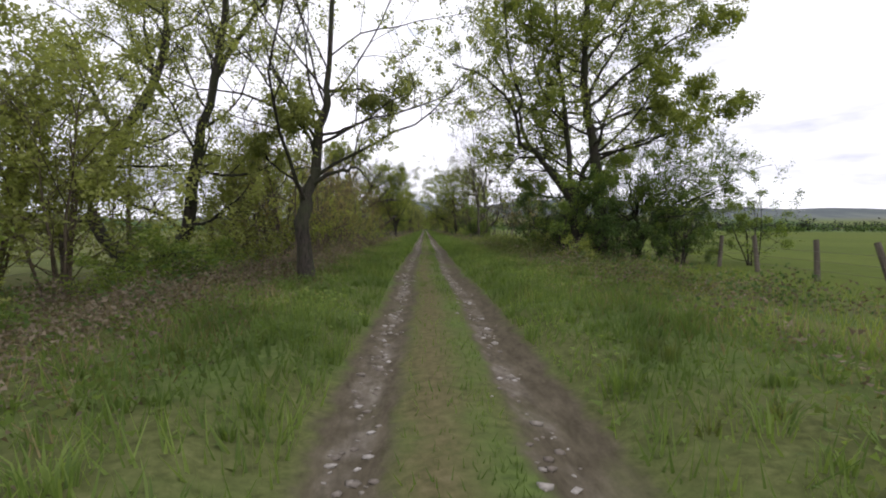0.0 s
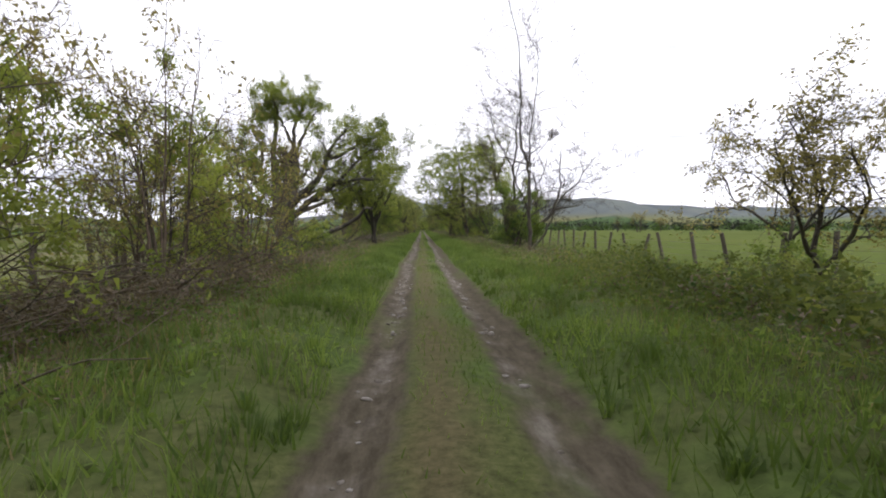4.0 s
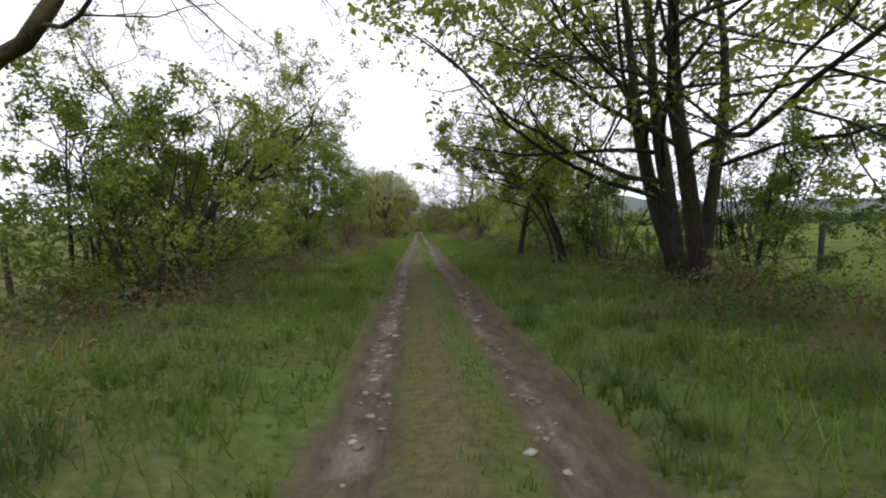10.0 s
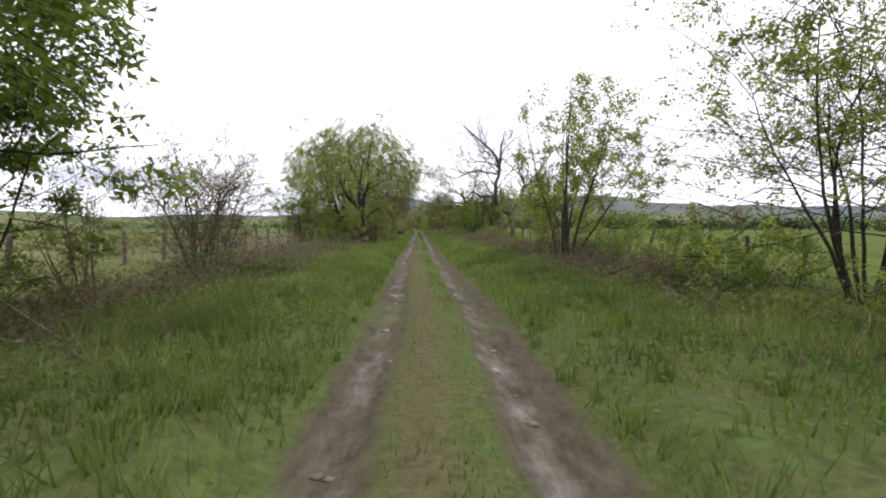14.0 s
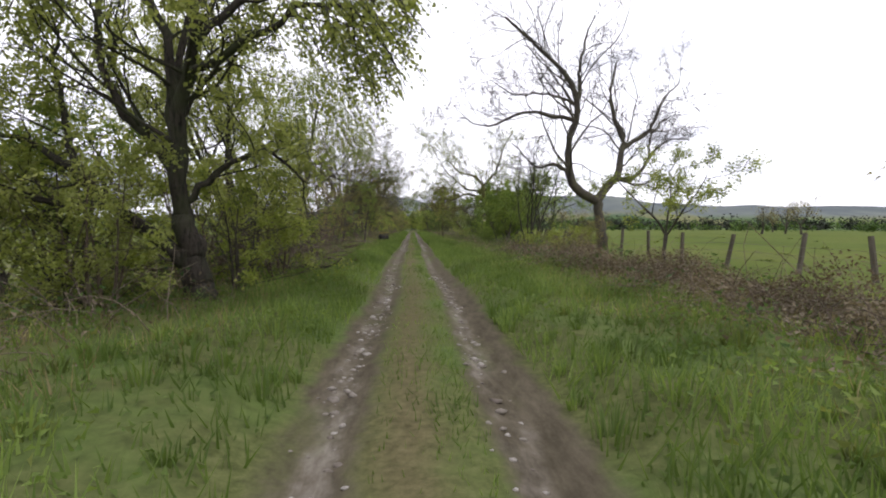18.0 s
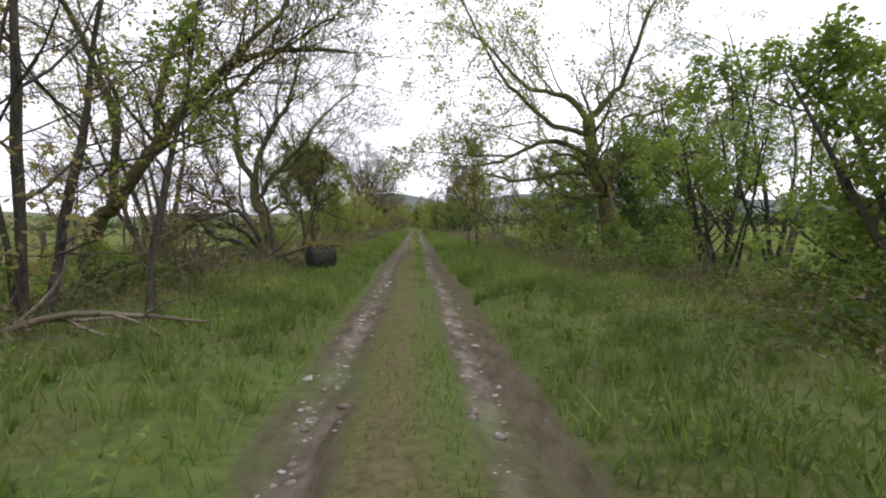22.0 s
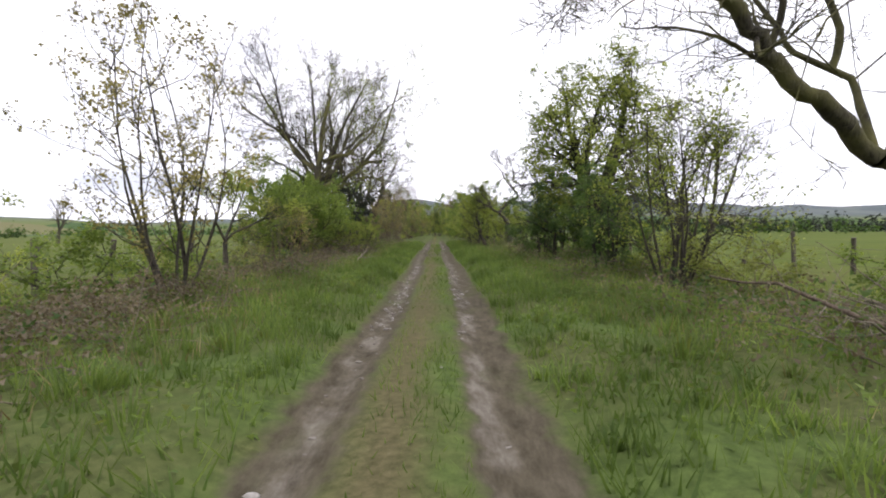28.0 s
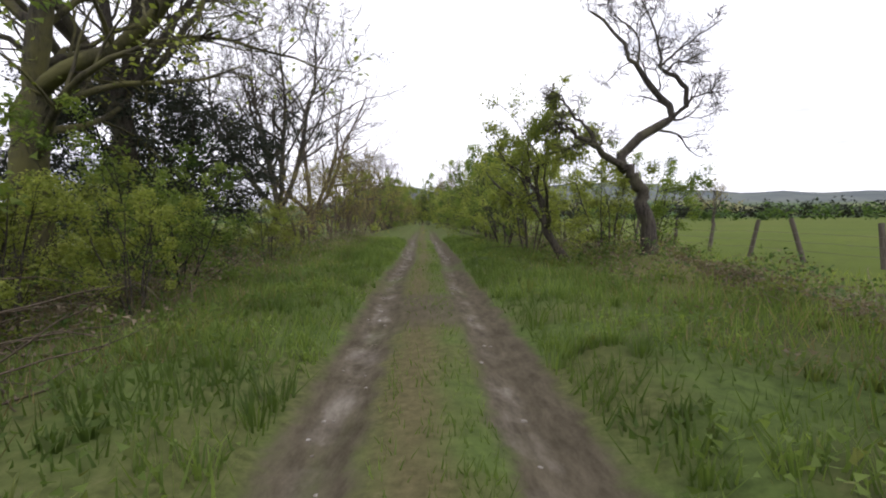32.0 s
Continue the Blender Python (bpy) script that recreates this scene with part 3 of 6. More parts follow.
def lane_height(x, y):
    ax = np.abs(x - wander(y))
    h = -0.08 * np.exp(-((ax - 0.77) / 0.26) ** 2)
    h = h + 0.03 * np.exp(-(x / 0.35) ** 2)
    ax = np.abs(x)
    bank = np.clip((ax - 1.08) / 0.75, 0, 1)
    h = h + 0.17 * bank * bank * (3 - 2 * bank)
    dip = np.clip((ax - 4.2) / 2.4, 0, 1)
    h = h - 0.28 * dip * dip * (3 - 2 * dip)
    right = (x > 0) * np.exp(-((ax - 6.0) / 0.8) ** 2) * 0.22
    lumps = 0.06 * np.sin(x * 5.3 + 2 * np.sin(y * 0.8)) * np.sin(y * 3.7 + 1.5 * np.sin(y * 0.37)) * np.clip(ax - 1.1, 0, 0.6) + 0.05 * np.sin(x * 2.1 + y * 0.9) * np.sin(y * 1.3 - x * 0.7) * np.clip(ax - 1.3, 0, 1)
    return h + lumps + right * 0.4 * (1 + np.sin(y * 0.31))


def hills(x, y):
    def ridge(cx, cy, rx, ry, top):
        return top * np.exp(-((x - cx) / rx) ** 2 - ((y - cy) / ry) ** 2)
    h = ridge(640, 1750, 260, 330, 88) + ridge(330, 1900, 300, 250, 62) + ridge(1100, 2300, 500, 420, 92) + ridge(1950, 2500, 620, 560, 96)
    h = h + ridge(2700, 1500, 500, 2600, 74) + ridge(-1700, 700, 420, 1500, 66) + ridge(-1150, 1500, 300, 500, 40) + ridge(-2900, 1400, 700, 1800, 95) + ridge(-900, 2700, 900, 400, 62) + ridge(-60, 2300, 420, 330, 112)
    far = np.clip((np.hypot(x, y - 120) - 700) / 700, 0, 1)
    return h * (1 + 0.12 * np.sin(x * 0.011 + y * 0.004) * np.sin(y * 0.009)) + 3 * np.sin(x * 0.004 + 1) * np.sin(y * 0.005) * far


def ground_z(x, y):
    x, y = np.asarray(x, float), np.asarray(y, float)
    fall = np.clip((np.abs(x) - 12) / 250, 0, 1)
    mound = 0.55 * np.exp(-((x - 5.3) / 1.1) ** 2 - ((y - 241.6) / 2.2) ** 2)
    return lane_height(x, y) + mound - 1.2 * fall + hills(x, y)


near_x = np.concatenate([np.arange(0, 2.6, 0.10), np.arange(2.6, 9, 0.4), np.geomspace(9, 4000, 46)])
gx = np.concatenate([-near_x[::-1], near_x[1:]])
gy = np.concatenate([-np.geomspace(3000, 12, 16), np.arange(-10, 262, 0.52), np.geomspace(271, 4200, 60)])
GX, GY = np.meshgrid(gx, gy)
verts = np.stack([GX, GY, ground_z(GX, GY)], -1).reshape(-1, 3)
idx = np.arange(GX.size).reshape(GX.shape)
quads = np.stack([idx[:-1, :-1], idx[:-1, 1:], idx[1:, 1:], idx[1:, :-1]], -1).reshape(-1, 4)
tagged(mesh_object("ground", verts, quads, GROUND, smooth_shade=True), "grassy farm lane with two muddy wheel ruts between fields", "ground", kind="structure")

# ---- trees, from the start of the lane to its end ----
WILLOW = dict(weep=0.10, leaf_mat=LEAF_WILLOW, leaf=0.10)
tree("willow_tree", -10, 17, 12, 5.0, 11, "twin-stemmed willow with pale yellow-green spring leaves beside the lane", leaves=34000, limbs=20, subs=6, mids=5, fork=0.15, bark=BARK_DARK, weep=0.10, leaf_mat=LEAF_WILLOW, leaf=0.09, puff=1.5,
     shape=((-1, 0, 0.375, 0, "101:0.5"),
    (0, 1, 0.275, 0.1, "136:1.5 106:1.6 62:2.1 63:2.3 79:1.7 93:2 92:0.6 104:0.5"),
    (0, 0.84, 0.263, -0.1, "21:1.5 59:1.3 82:1.6 75:1.6 73:1.3 76:1.8 82:2.2 84:0.6 72:0.5"),
    (1, 0.38, 0.1, 0.2, "128:1.9 109:1.9 122:1.3"),
    (2, 0.57, 0.1, -0.3, "52:1.7 49:1.5 52:1.2"),
    (1, 0.5, 0.1, 0.3, "105:1.9 101:1.7")))
tree("alder_tree", -3.1, 12.3, 12, 4.2, 12, "tall leaning alder with thin new leaves on the verge", leaves=24000, leaf=0.07, levels=5, limbs=16, subs=5, mids=4, twigs=2, fork=0.25, weep=0.10, leaf_mat=LEAF_WILLOW, bark=BARK_DARK, reach=1.5, thin=0.006, spread=0.8,
     shape=((-1, 0, 0.23, 0, "97:0.9 92:0.7 80:0.6 74:0.5 78:0.8 87:0.5 71:0.4 79:0.5 87:0.8 88:2.8 76:2.2"),
    (0, 0.31, 0.05, 0.1, "132:0.6 144:0.6 127:0.3"),
    (0, 0.34, 0.07, -0.2, "30:0.5 17:0.5 7:0.3 -52:0.5"),
    (0, 0.51, 0.05, 0.2, "18:0.5 21:0.6 15:0.6"),
    (0, 0.65, 0.05, 0.2, "173:0.5 145:0.6 118:0.3 110:1.9 100:1.6"),
    (0, 0.74, 0.06, 0.1, "3:0.7 -1:1"),
    (0, 0.46, 0.05, -0.3, "126:0.7 113:0.5")))
tree("oak_tree", 7.18, 23.6, 13, 5.0, 20, "tall dark-trunked oak with a long side limb in young leaf", leaves=24000, leaf=0.11, limbs=18, subs=6, mids=5, fork=0.2, flat=0.45, leaf_mat=LEAF_SPRING, bark=BARK_DARK,
     shape=((-1, 0, 0.25, 0, "93:1.7 97:1.4 94:0.8"),
    (0, 1, 0.17, 0, "96:1.8 97:1.6 97:2.3 96:1.2 94:3.3 107:2.7"),
    (0, 0.67, 0.17, -0.1, "129:1.7 126:1.2 153:1 100:1.2 122:1.4 146:1.3 163:1.2"),
    (2, 0.58, 0.1, 0.2, "60:0.8 112:1.3 95:1.3 94:3.3 106:2.7"),
    (1, 0.31, 0.08, -0.2, "135:1.4 115:1.5 98:1.5 96:3 84:2.4"),
    (1, 0.09, 0.07, 0.2, "150:1.5 -171:1.3 -169:1")))
tree("oak_tree", 8.38, 23.5, 14, 5.0, 21, "thick dark-trunked oak with tiers of young leaves", leaves=54000, leaf=0.12, limbs=24, subs=6, mids=5, fork=0.25, flat=0.6, leaf_mat=LEAF_SPRING, bark=BARK_DARK, reach=1.1,
     shape=((-1, 0, 0.37, 0, "93:1.7 94:2.4 98:2.1 101:1.8 95:1.6 87:1.5 88:3.3 76:2.7"),
    (0, 0.47, 0.12, -0.2, "42:1.8 38:2.3 31:1.9"),
    (0, 0.39, 0.11, 0.1, "29:2.1 14:1.7 11:2.1"),
    (0, 0.32, 0.09, -0.3, "12:2 23:2 17:1.5"),
    (0, 0.65, 0.1, 0.3, "48:1.6 40:1.5 55:3.3 38:2.7"),
    (0, 0.63, 0.09, 0.2, "136:1.7 112:1.6 105:3.1 120:2.6"),
    (0, 0.5, 0.1, 0.4, "59:2.3 54:2 65:3.3 49:2.7")))
tree("oak_tree", 9.59, 30.27, 12, 5.0, 24, "thick leaning oak with ivy and young leaves", leaves=24000, leaf=0.12, limbs=16, subs=6, mids=5, fork=0.25, leaf_mat=LEAF_SPRING, bark=BARK_DARK, ivy=1800, flat=0.4,
     shape=((-1, 0, 0.48, 0, "95:2.2 88:1"),
    (0, 0.96, 0.3, -0.1, "107:0.8 138:1 137:1 138:0.9 133:1.3 115:1 108:2.5 122:2"),
    (0, 1, 0.26, 0.1, "96:1.1 77:1.1 60:1.1 64:1.2 72:2.5 57:2"),
    (0, 0.86, 0.2, -0.2, "55:1.3 66:1.4 39:1.1"),
    (1, 0.5, 0.1, -0.2, "83:0.9 109:0.9 79:0.7 82:2.5 69:2"),
    (1, 0.14, 0.08, 0.2, "-173:1.3 167:1.2 142:0.9")))
tree("hawthorn_tree", 10.2, 23.7, 5.3, 5.0, 25, "wide twisted hawthorn with flat tiers of leaves", trunk_r=0.17, bole=1.0, stems=4, leaves=26000, leaf_mat=LEAF_GREEN, leaf=0.08, wob=0.3, limbs=11, flat=0.5, bark=BARK_DARK)
tree("hawthorn_tree", 8.1, 36.2, 4.4, 2.2, 125, "small twisted hawthorn with thin new leaves", trunk_r=0.10, bole=1.0, stems=3, leaves=3500, leaf_mat=LEAF_BUD, leaf=0.08, wob=0.3, limbs=6)
tree("hawthorn_tree", 11.0, 41.0, 5.5, 2.8, 26, "grey twiggy hawthorn with opening buds", trunk_r=0.11, bole=1.2, stems=3, leaves=3500, leaf_mat=LEAF_BUD, leaf=0.08, wob=0.3, limbs=6)
tree("ash_tree", 5.61, 52.3, 13.5, 3.4, 31, "tall bare ash with upswept branches and a low side limb", levels=5, limbs=14, subs=6, mids=5, twigs=3, wob=0.2, fork=0.2, thin=0.0065, reach=1.45, spread=0.8, leaves=900, leaf=0.07, leaf_mat=LEAF_BUD,
     shape=((-1, 0, 0.125, 0, "92:1.8 92:1.2 90:1.2 97:1.2"),
    (0, 1, 0.1, 0.05, "111:0.6 95:1 90:1 90:3.3 102:2.7"),
    (0, 0.06, 0.075, -0.1, "46:0.9 64:0.8 68:0.7 61:1.2 37:0.7 63:0.8 56:0.9"),
    (0, 0.34, 0.05, 0.2, "29:0.9 21:0.6 47:0.7"),
    (0, 0.92, 0.05, 0.2, "162:1.3 167:1.2"),
    (0, 0.87, 0.06, -0.1, "79:0.7 94:1 82:0.8 84:2.6 96:2.1"),
    (0, 0.45, 0.04, -0.2, "-174:0.6 -148:0.6"),
    (5, 0.22, 0.04, 0.2, "36:0.7 35:0.7")))
tree("hawthorn_tree", 5.7, 57.4, 4.0, 1.15, 32, "dense dark green hawthorn with two stems", stems=4, trunk_r=0.10, leaves=14000, fork=0.05, leaf_mat=LEAF_GREEN, leaf=0.085, limbs=8)
tree("dead_tree", 7.0, 58.2, 7.4, 3.4, 132, "crooked dead tree beside a leafy hawthorn", trunk_r=0.22, bole=1.8, forks=((20, 50), (160, 62), (80, 75)), leaves=0, levels=5, wob=0.36, rise=0.1, limbs=6, subs=5, mids=4, twigs=3)
tree("oak_tree", -10.5, 63.7, 13, 8.2, 33, "broad old oak with dead stubs and a low sloping limb", leaves=100000, leaf=0.10, limbs=18, subs=6, mids=5, fork=0.42, wob=0.24, flat=0.5, leaf_mat=LEAF_SPRING, bark=BARK_OAK, reach=1.2, puff=1.3,
     shape=((-1, 0, 0.85, 0, "93:1.4 92:1.2 103:2.1 96:1.9 91:1.5"),
    (0, 0.97, 0.213, 0.05, "83:1.9 95:1.7 91:1.3"),
    (0, 0.89, 0.07, 0.1, "122:0.9 114:0.9"),
    (0, 0.4, 0.36, 0.15, "85:1.7 97:1.3 100:1.1"),
    (3, 0, 0.5, -0.05, "71:2 84:1.9 88:1.4"),
    (4, 1, 0.175, -0.2, "112:1.3 114:1 106:1.3"),
    (4, 1, 0.188, 0.2, "91:1.7 71:1.6 63:1.6"),
    (4, 0.93, 0.163, -0.2, "58:1.6 60:1.3 50:1.2"),
    (4, 0.12, 0.375, -0.35, "39:1.8 40:1.5 62:1.4 61:1.1 45:1.6"),
    (8, 0.6, 0.175, -0.3, "20:1.4 31:1.8 14:1.3"),
    (4, 0, 0.35, -0.45, "19:1.2 42:1.3 27:1.5 25:1.1 9:1.8 -6:1.6"),
    (10, 0.33, 0.15, -0.2, "7:1.3 -24:1.2"),
    (10, 0.67, 0.15, -0.3, "47:1.6 37:1.6 1:1.4"),
    (0, 0.42, 0.425, -0.2, "157:1.6 155:1.5 170:1.6 -179:1.5 -149:1.6"),
    (13, 0.5, 0.15, -0.3, "-126:1.1 -141:1.2"),
    (13, 0.01, 0.3, 0.2, "116:1.8 124:1.6 108:1.4 128:0.5"),
    (15, 0.5, 0.175, 0.2, "134:1.9 144:1.9 154:1.6"),
    (15, 0.25, 0.2, -0.3, "148:2 162:1.9 -175:2.1"),
    (15, 0.56, 0.15, -0.3, "80:1.7 110:1.6 68:1.7"),
    (0, 0.12, 0.3, -0.66, "2:1.6 14:1.7 22:1.6 27:1.4 44:0.8 -8:0.5"),
    (0, 0.42, 0.24, 1.35, "30:1.5 28:1.5 15:1.3 -4:1.2"),
    (0, 0.5, 0.2, 0.95, "34:1.8 26:1.6 20:1.6 0:1.3"),
    (-1, 0, 0.5, 0, "95:1.3 97:1.3 75:1.6"),
    (-1, 0, 0.48, 0, "82:1.3 92:1.5 100:1.6"),
    (-1, 0, 0.5, 0, "97:1.4 90:1.3 72:1.8"),
    (-1, 0, 0.45, 0, "88:1.3 91:1.3 93:1.5"),
    (-1, 0, 0.45, 0, "86:1.4 90:1.5")))
tree("alder_tree", -4.0, 65.05, 6.6, 2.7, 35, "dark alder with many upright stems in small leaf", trunk_r=0.24, bole=1.5, forks=((180, 58), (140, 72), (60, 76), (0, 64), (-60, 70), (-120, 74)), leaves=15000, limbs=8, leaf_mat=LEAF_SPRING, leaf=0.085, bark=BARK_DARK, subs=6, mids=5)
tree("ash_tree", -8.93, 83.11, 14.5, 5.6, 36, "bare gnarled ash with crooked limbs", levels=5, limbs=14, subs=6, mids=5, twigs=3, wob=0.2, fork=0.2, thin=0.0065, reach=1.45, spread=0.8, leaves=0, bark=BARK,
     shape=((-1, 0, 0.34, 0, "99:1.2 91:1.2 88:1 74:0.9 93:0.8 90:0.8"),
    (0, 0.62, 0.19, -0.2, "139:1.2 114:0.9 112:0.8 111:1 137:1 167:0.9 144:1.7 164:1.4"),
    (1, 0.33, 0.09, 0.2, "169:1 147:0.7 -165:0.9"),
    (0, 1, 0.16, 0.2, "124:0.7 112:0.8 72:0.8 60:1.4 69:1.7 78:1.4"),
    (0, 0.97, 0.15, -0.2, "63:1.1 77:0.9 76:1.5 80:1.7 67:1.4"),
    (0, 0.42, 0.07, -0.3, "20:0.9 44:0.6 31:0.6"),
    (0, 0.36, 0.05, 0.3, "-180:0.5 173:0.7 175:0.9"),
    (1, 0.5, 0.08, 0.2, "122:1.1 107:1 98:1 96:1.5 108:1.2")))
tree("ash_tree", -8.42, 87.41, 15, 6.4, 37, "bare ash with mossy bark and a long reaching limb", levels=5, limbs=14, subs=6, mids=5, twigs=3, wob=0.2, fork=0.2, thin=0.0065, reach=1.45, spread=0.8, leaves=0, bark=BARK_MOSS,
     shape=((-1, 0, 0.4, 0, "92:1.7 112:1.2 94:1.1 88:1.3 80:0.6"),
    (0, 0.78, 0.2, -0.2, "113:1.3 120:1.2 110:1.1 68:1.2 82:1.7"),
    (1, 0.2, 0.16, 0.2, "91:1.3 68:1.3 84:1.5 85:1.5"),
    (0, 1, 0.2, 0.1, "63:1 87:1.2 97:1.1 67:1.4 79:1.3"),
    (3, 0.12, 0.08, -0.3, "1:1.1 44:1.1 27:0.9"),
    (0, 0.48, 0.06, -0.3, "-146:1 113:0.6 112:0.7"),
    (1, 0.52, 0.08, 0.3, "126:1.3 154:0.9")))
tree("ash_tree", -8.22, 88.53, 13, 6.0, 137, "bare curving ash beside a mossy one", levels=5, limbs=14, subs=6, mids=5, twigs=3, wob=0.2, fork=0.2, thin=0.0065, reach=1.45, spread=0.8, leaves=400, leaf=0.07, bark=BARK_MOSS,
     shape=((-1, 0, 0.3, 0, "87:1.7 88:1.6 87:1"),
    (0, 1, 0.2, -0.1, "63:1.5 70:1.5 117:1 63:1.3 84:1.3 63:1.6"),
    (0, 0.96, 0.18, -0.2, "23:1.5 45:1.3 83:1.1 43:1.4 40:1.8 27:1.8"),
    (2, 0.38, 0.07, 0.2, "0:1.1 23:1.5 7:1.1"),
    (1, 0.31, 0.08, 0.3, "47:2.1 53:2.3 67:1.3"),
    (1, 0.18, 0.06, -0.2, "31:1.5 44:1.3 67:1.3")))
tree("ash_tree", 8.86, 74.35, 14.2, 6.0, 38, "tall straight bare ash with a low side branch", levels=5, limbs=14, subs=6, mids=5, twigs=3, wob=0.2, fork=0.2, thin=0.0065, reach=1.45, spread=0.8, leaves=300, leaf=0.07, leaf_mat=LEAF_BUD,
     shape=((-1, 0, 0.2, 0, "91:1.8 89:2.2 91:2.2 93:1.7"),
    (0, 1, 0.13, 0.1, "75:1.6 91:1.7 83:1.5 85:0.8 96:0.7"),
    (0, 1, 0.1, -0.1, "123:1.3 121:1.7 110:1.3 104:0.8 94:0.7"),
    (0, 0.94, 0.06, 0.2, "45:1.5 52:1.4 76:0.9 80:0.6 91:0.5"),
    (0, 0.53, 0.08, -0.2, "46:1.4 -11:1.2 18:1.4 20:1.7"),
    (0, 0.22, 0.08, 0.2, "40:1.4 46:0.7 23:1.5 39:1.4 53:1.1"),
    (5, 0.4, 0.05, 0.2, "4:1.8 7:1.8"),
    (0, 0.65, 0.06, -0.2, "-154:1 -132:1.2")))
tree("hawthorn_tree", 10.8, 79.0, 3.8, 1.6, 39, "small leafy hawthorn at the field edge", trunk_r=0.09, bole=0.9, stems=3, leaves=4500, leaf_mat=LEAF_GREEN, leaf=0.08, limbs=6)
tree("ash_tree", 9.69, 81.2, 12.5, 5.6, 40, "large half-bare ash with broken branch stubs", levels=5, limbs=14, subs=6, mids=5, twigs=3, wob=0.2, fork=0.2, thin=0.0065, reach=1.45, spread=0.8, leaves=7000, leaf=0.09, bark=BARK_MOSS,
     shape=((-1, 0, 0.42, 0, "96:1.7 100:1.1 94:1.1 89:0.9"),
    (0, 1, 0.28, -0.1, "114:0.8 122:1.1 111:1 99:1 96:2.2 109:1.8"),
    (1, 0.44, 0.14, 0.2, "79:0.8 64:0.9 64:0.8 72:2.2 57:1.8"),
    (0, 1, 0.14, -0.2, "15:0.9 26:0.9 -17:1 -10:0.8"),
    (0, 0.7, 0.09, 0.2, "159:1.3 150:0.9"),
    (1, 0.47, 0.1, -0.2, "169:0.9 160:0.6 120:1"),
    (1, 0.71, 0.07, 0.2, "146:1 138:0.9 124:1.8 116:1.5"),
    (3, 0.5, 0.07, 0.2, "64:1 72:1")))
tree("hazel_bush", 7.9, 81.5, 7.0, 3.0, 41, "many thin leaning hazel stems hardly in leaf", stems=8, lean=(-0.55, -0.1), trunk_r=0.06, leaves=2600, limbs=6, leaf=0.07, subs=5, mids=3, leaf_mat=LEAF_BUD, category="bush", fork=0.35)
tree("sycamore_tree", 5.9, 90.4, 12.8, 6.2, 42, "sycamore with four stems and layered bright leaves", stems=4, trunk_r=0.20, leaves=44000, fork=0.2, limbs=14, leaf_mat=LEAF_SPRING, leaf=0.14, bark=BARK_DARK, flat=0.55, subs=6, mids=5, dome=1500, hang=0.45)
tree("hawthorn_tree", 4.27, 95, 5.2, 2.8, 43, "dark hawthorn leaning over the lane", leaves=11000, leaf=0.075, limbs=13, subs=5, mids=4, fork=0.55, wob=0.2, flat=0.5, leaf_mat=LEAF_SPRING, bark=BARK_DARK, reach=1.3,
     shape=((-1, 0, 0.081, 0, "100:1 114:0.5 110:0.6 125:0.5 137:0.4 173:0.5 157:0.7 140:0.8"),
    (-1, 0, 0.074, 0.15, "99:1.1 109:0.7 110:0.6 120:0.4 163:0.3 141:0.6 168:0.5 164:0.6 157:0.6"),
    (-1, 0, 0.062, -0.1, "105:1.3 120:0.7 147:0.5 167:0.6 154:0.5"),
    (-1, 0, 0.056, 0.2, "99:1.2 119:0.8 123:1.1 118:0.5 108:0.5 145:0.7"),
    (0, 0.62, 0.031, 0.3, "154:0.7 172:0.7 171:0.8 162:0.7")))
tree("hawthorn_tree", -7.0, 94.4, 8.0, 4.0, 44, "wide hawthorn with sparse twigs over the verge", trunk_r=0.18, bole=1.8, lean=(0.1, 0.1), forks=((20, 60), (80, 60), (170, 50), (-40, 60)), leaves=17000, leaf_mat=LEAF_SPRING, leaf=0.07, wob=0.24, limbs=8, levels=5, subs=5, mids=4, twigs=3)
tree("hazel_bush", 5.6, 94.3, 4.5, 1.3, 45, "thin bare saplings by the fence", stems=4, trunk_r=0.035, leaves=500, limbs=5, subs=4, mids=2, leaf=0.06, leaf_mat=LEAF_BUD, category="bush")
tree("sycamore_tree", -7.8, 111.0, 8.0, 3.4, 46, "rounded sycamore with tiered green leaves", stems=3, trunk_r=0.16, leaves=40000, fork=0.24, leaf_mat=LEAF_GREEN, leaf=0.12, flat=0.55, limbs=12, dome=1500, dome_low=-0.35, hang=0.45, bark=BARK_DARK)
tree("sapling", -4.4, 109.9, 4.3, 1.3, 47, "slim sapling with sparse leaves", trunk_r=0.05, leaves=1800, leaf_mat=LEAF_GREEN, leaf=0.09, limbs=7)
tree("oak_tree", 3.9, 99.9, 6.4, 2.8, 48, "bushy oak close to the lane", trunk_r=0.13, leaves=15000, fork=0.2, leaf_mat=LEAF_SPRING, leaf=0.10, bark=BARK_DARK, limbs=16)
tree("hazel_bush", 9.0, 115.4, 6.6, 4.6, 49, "spreading hazel with many stems and yellow-green leaves", stems=11, trunk_r=0.055, leaves=26000, limbs=8, leaf=0.08, leaf_mat=LEAF_SPRING, category="bush", subs=5, mids=4, fork=0.3, lean=(-0.1, 0), bark=BARK_DARK, flat=0.6)
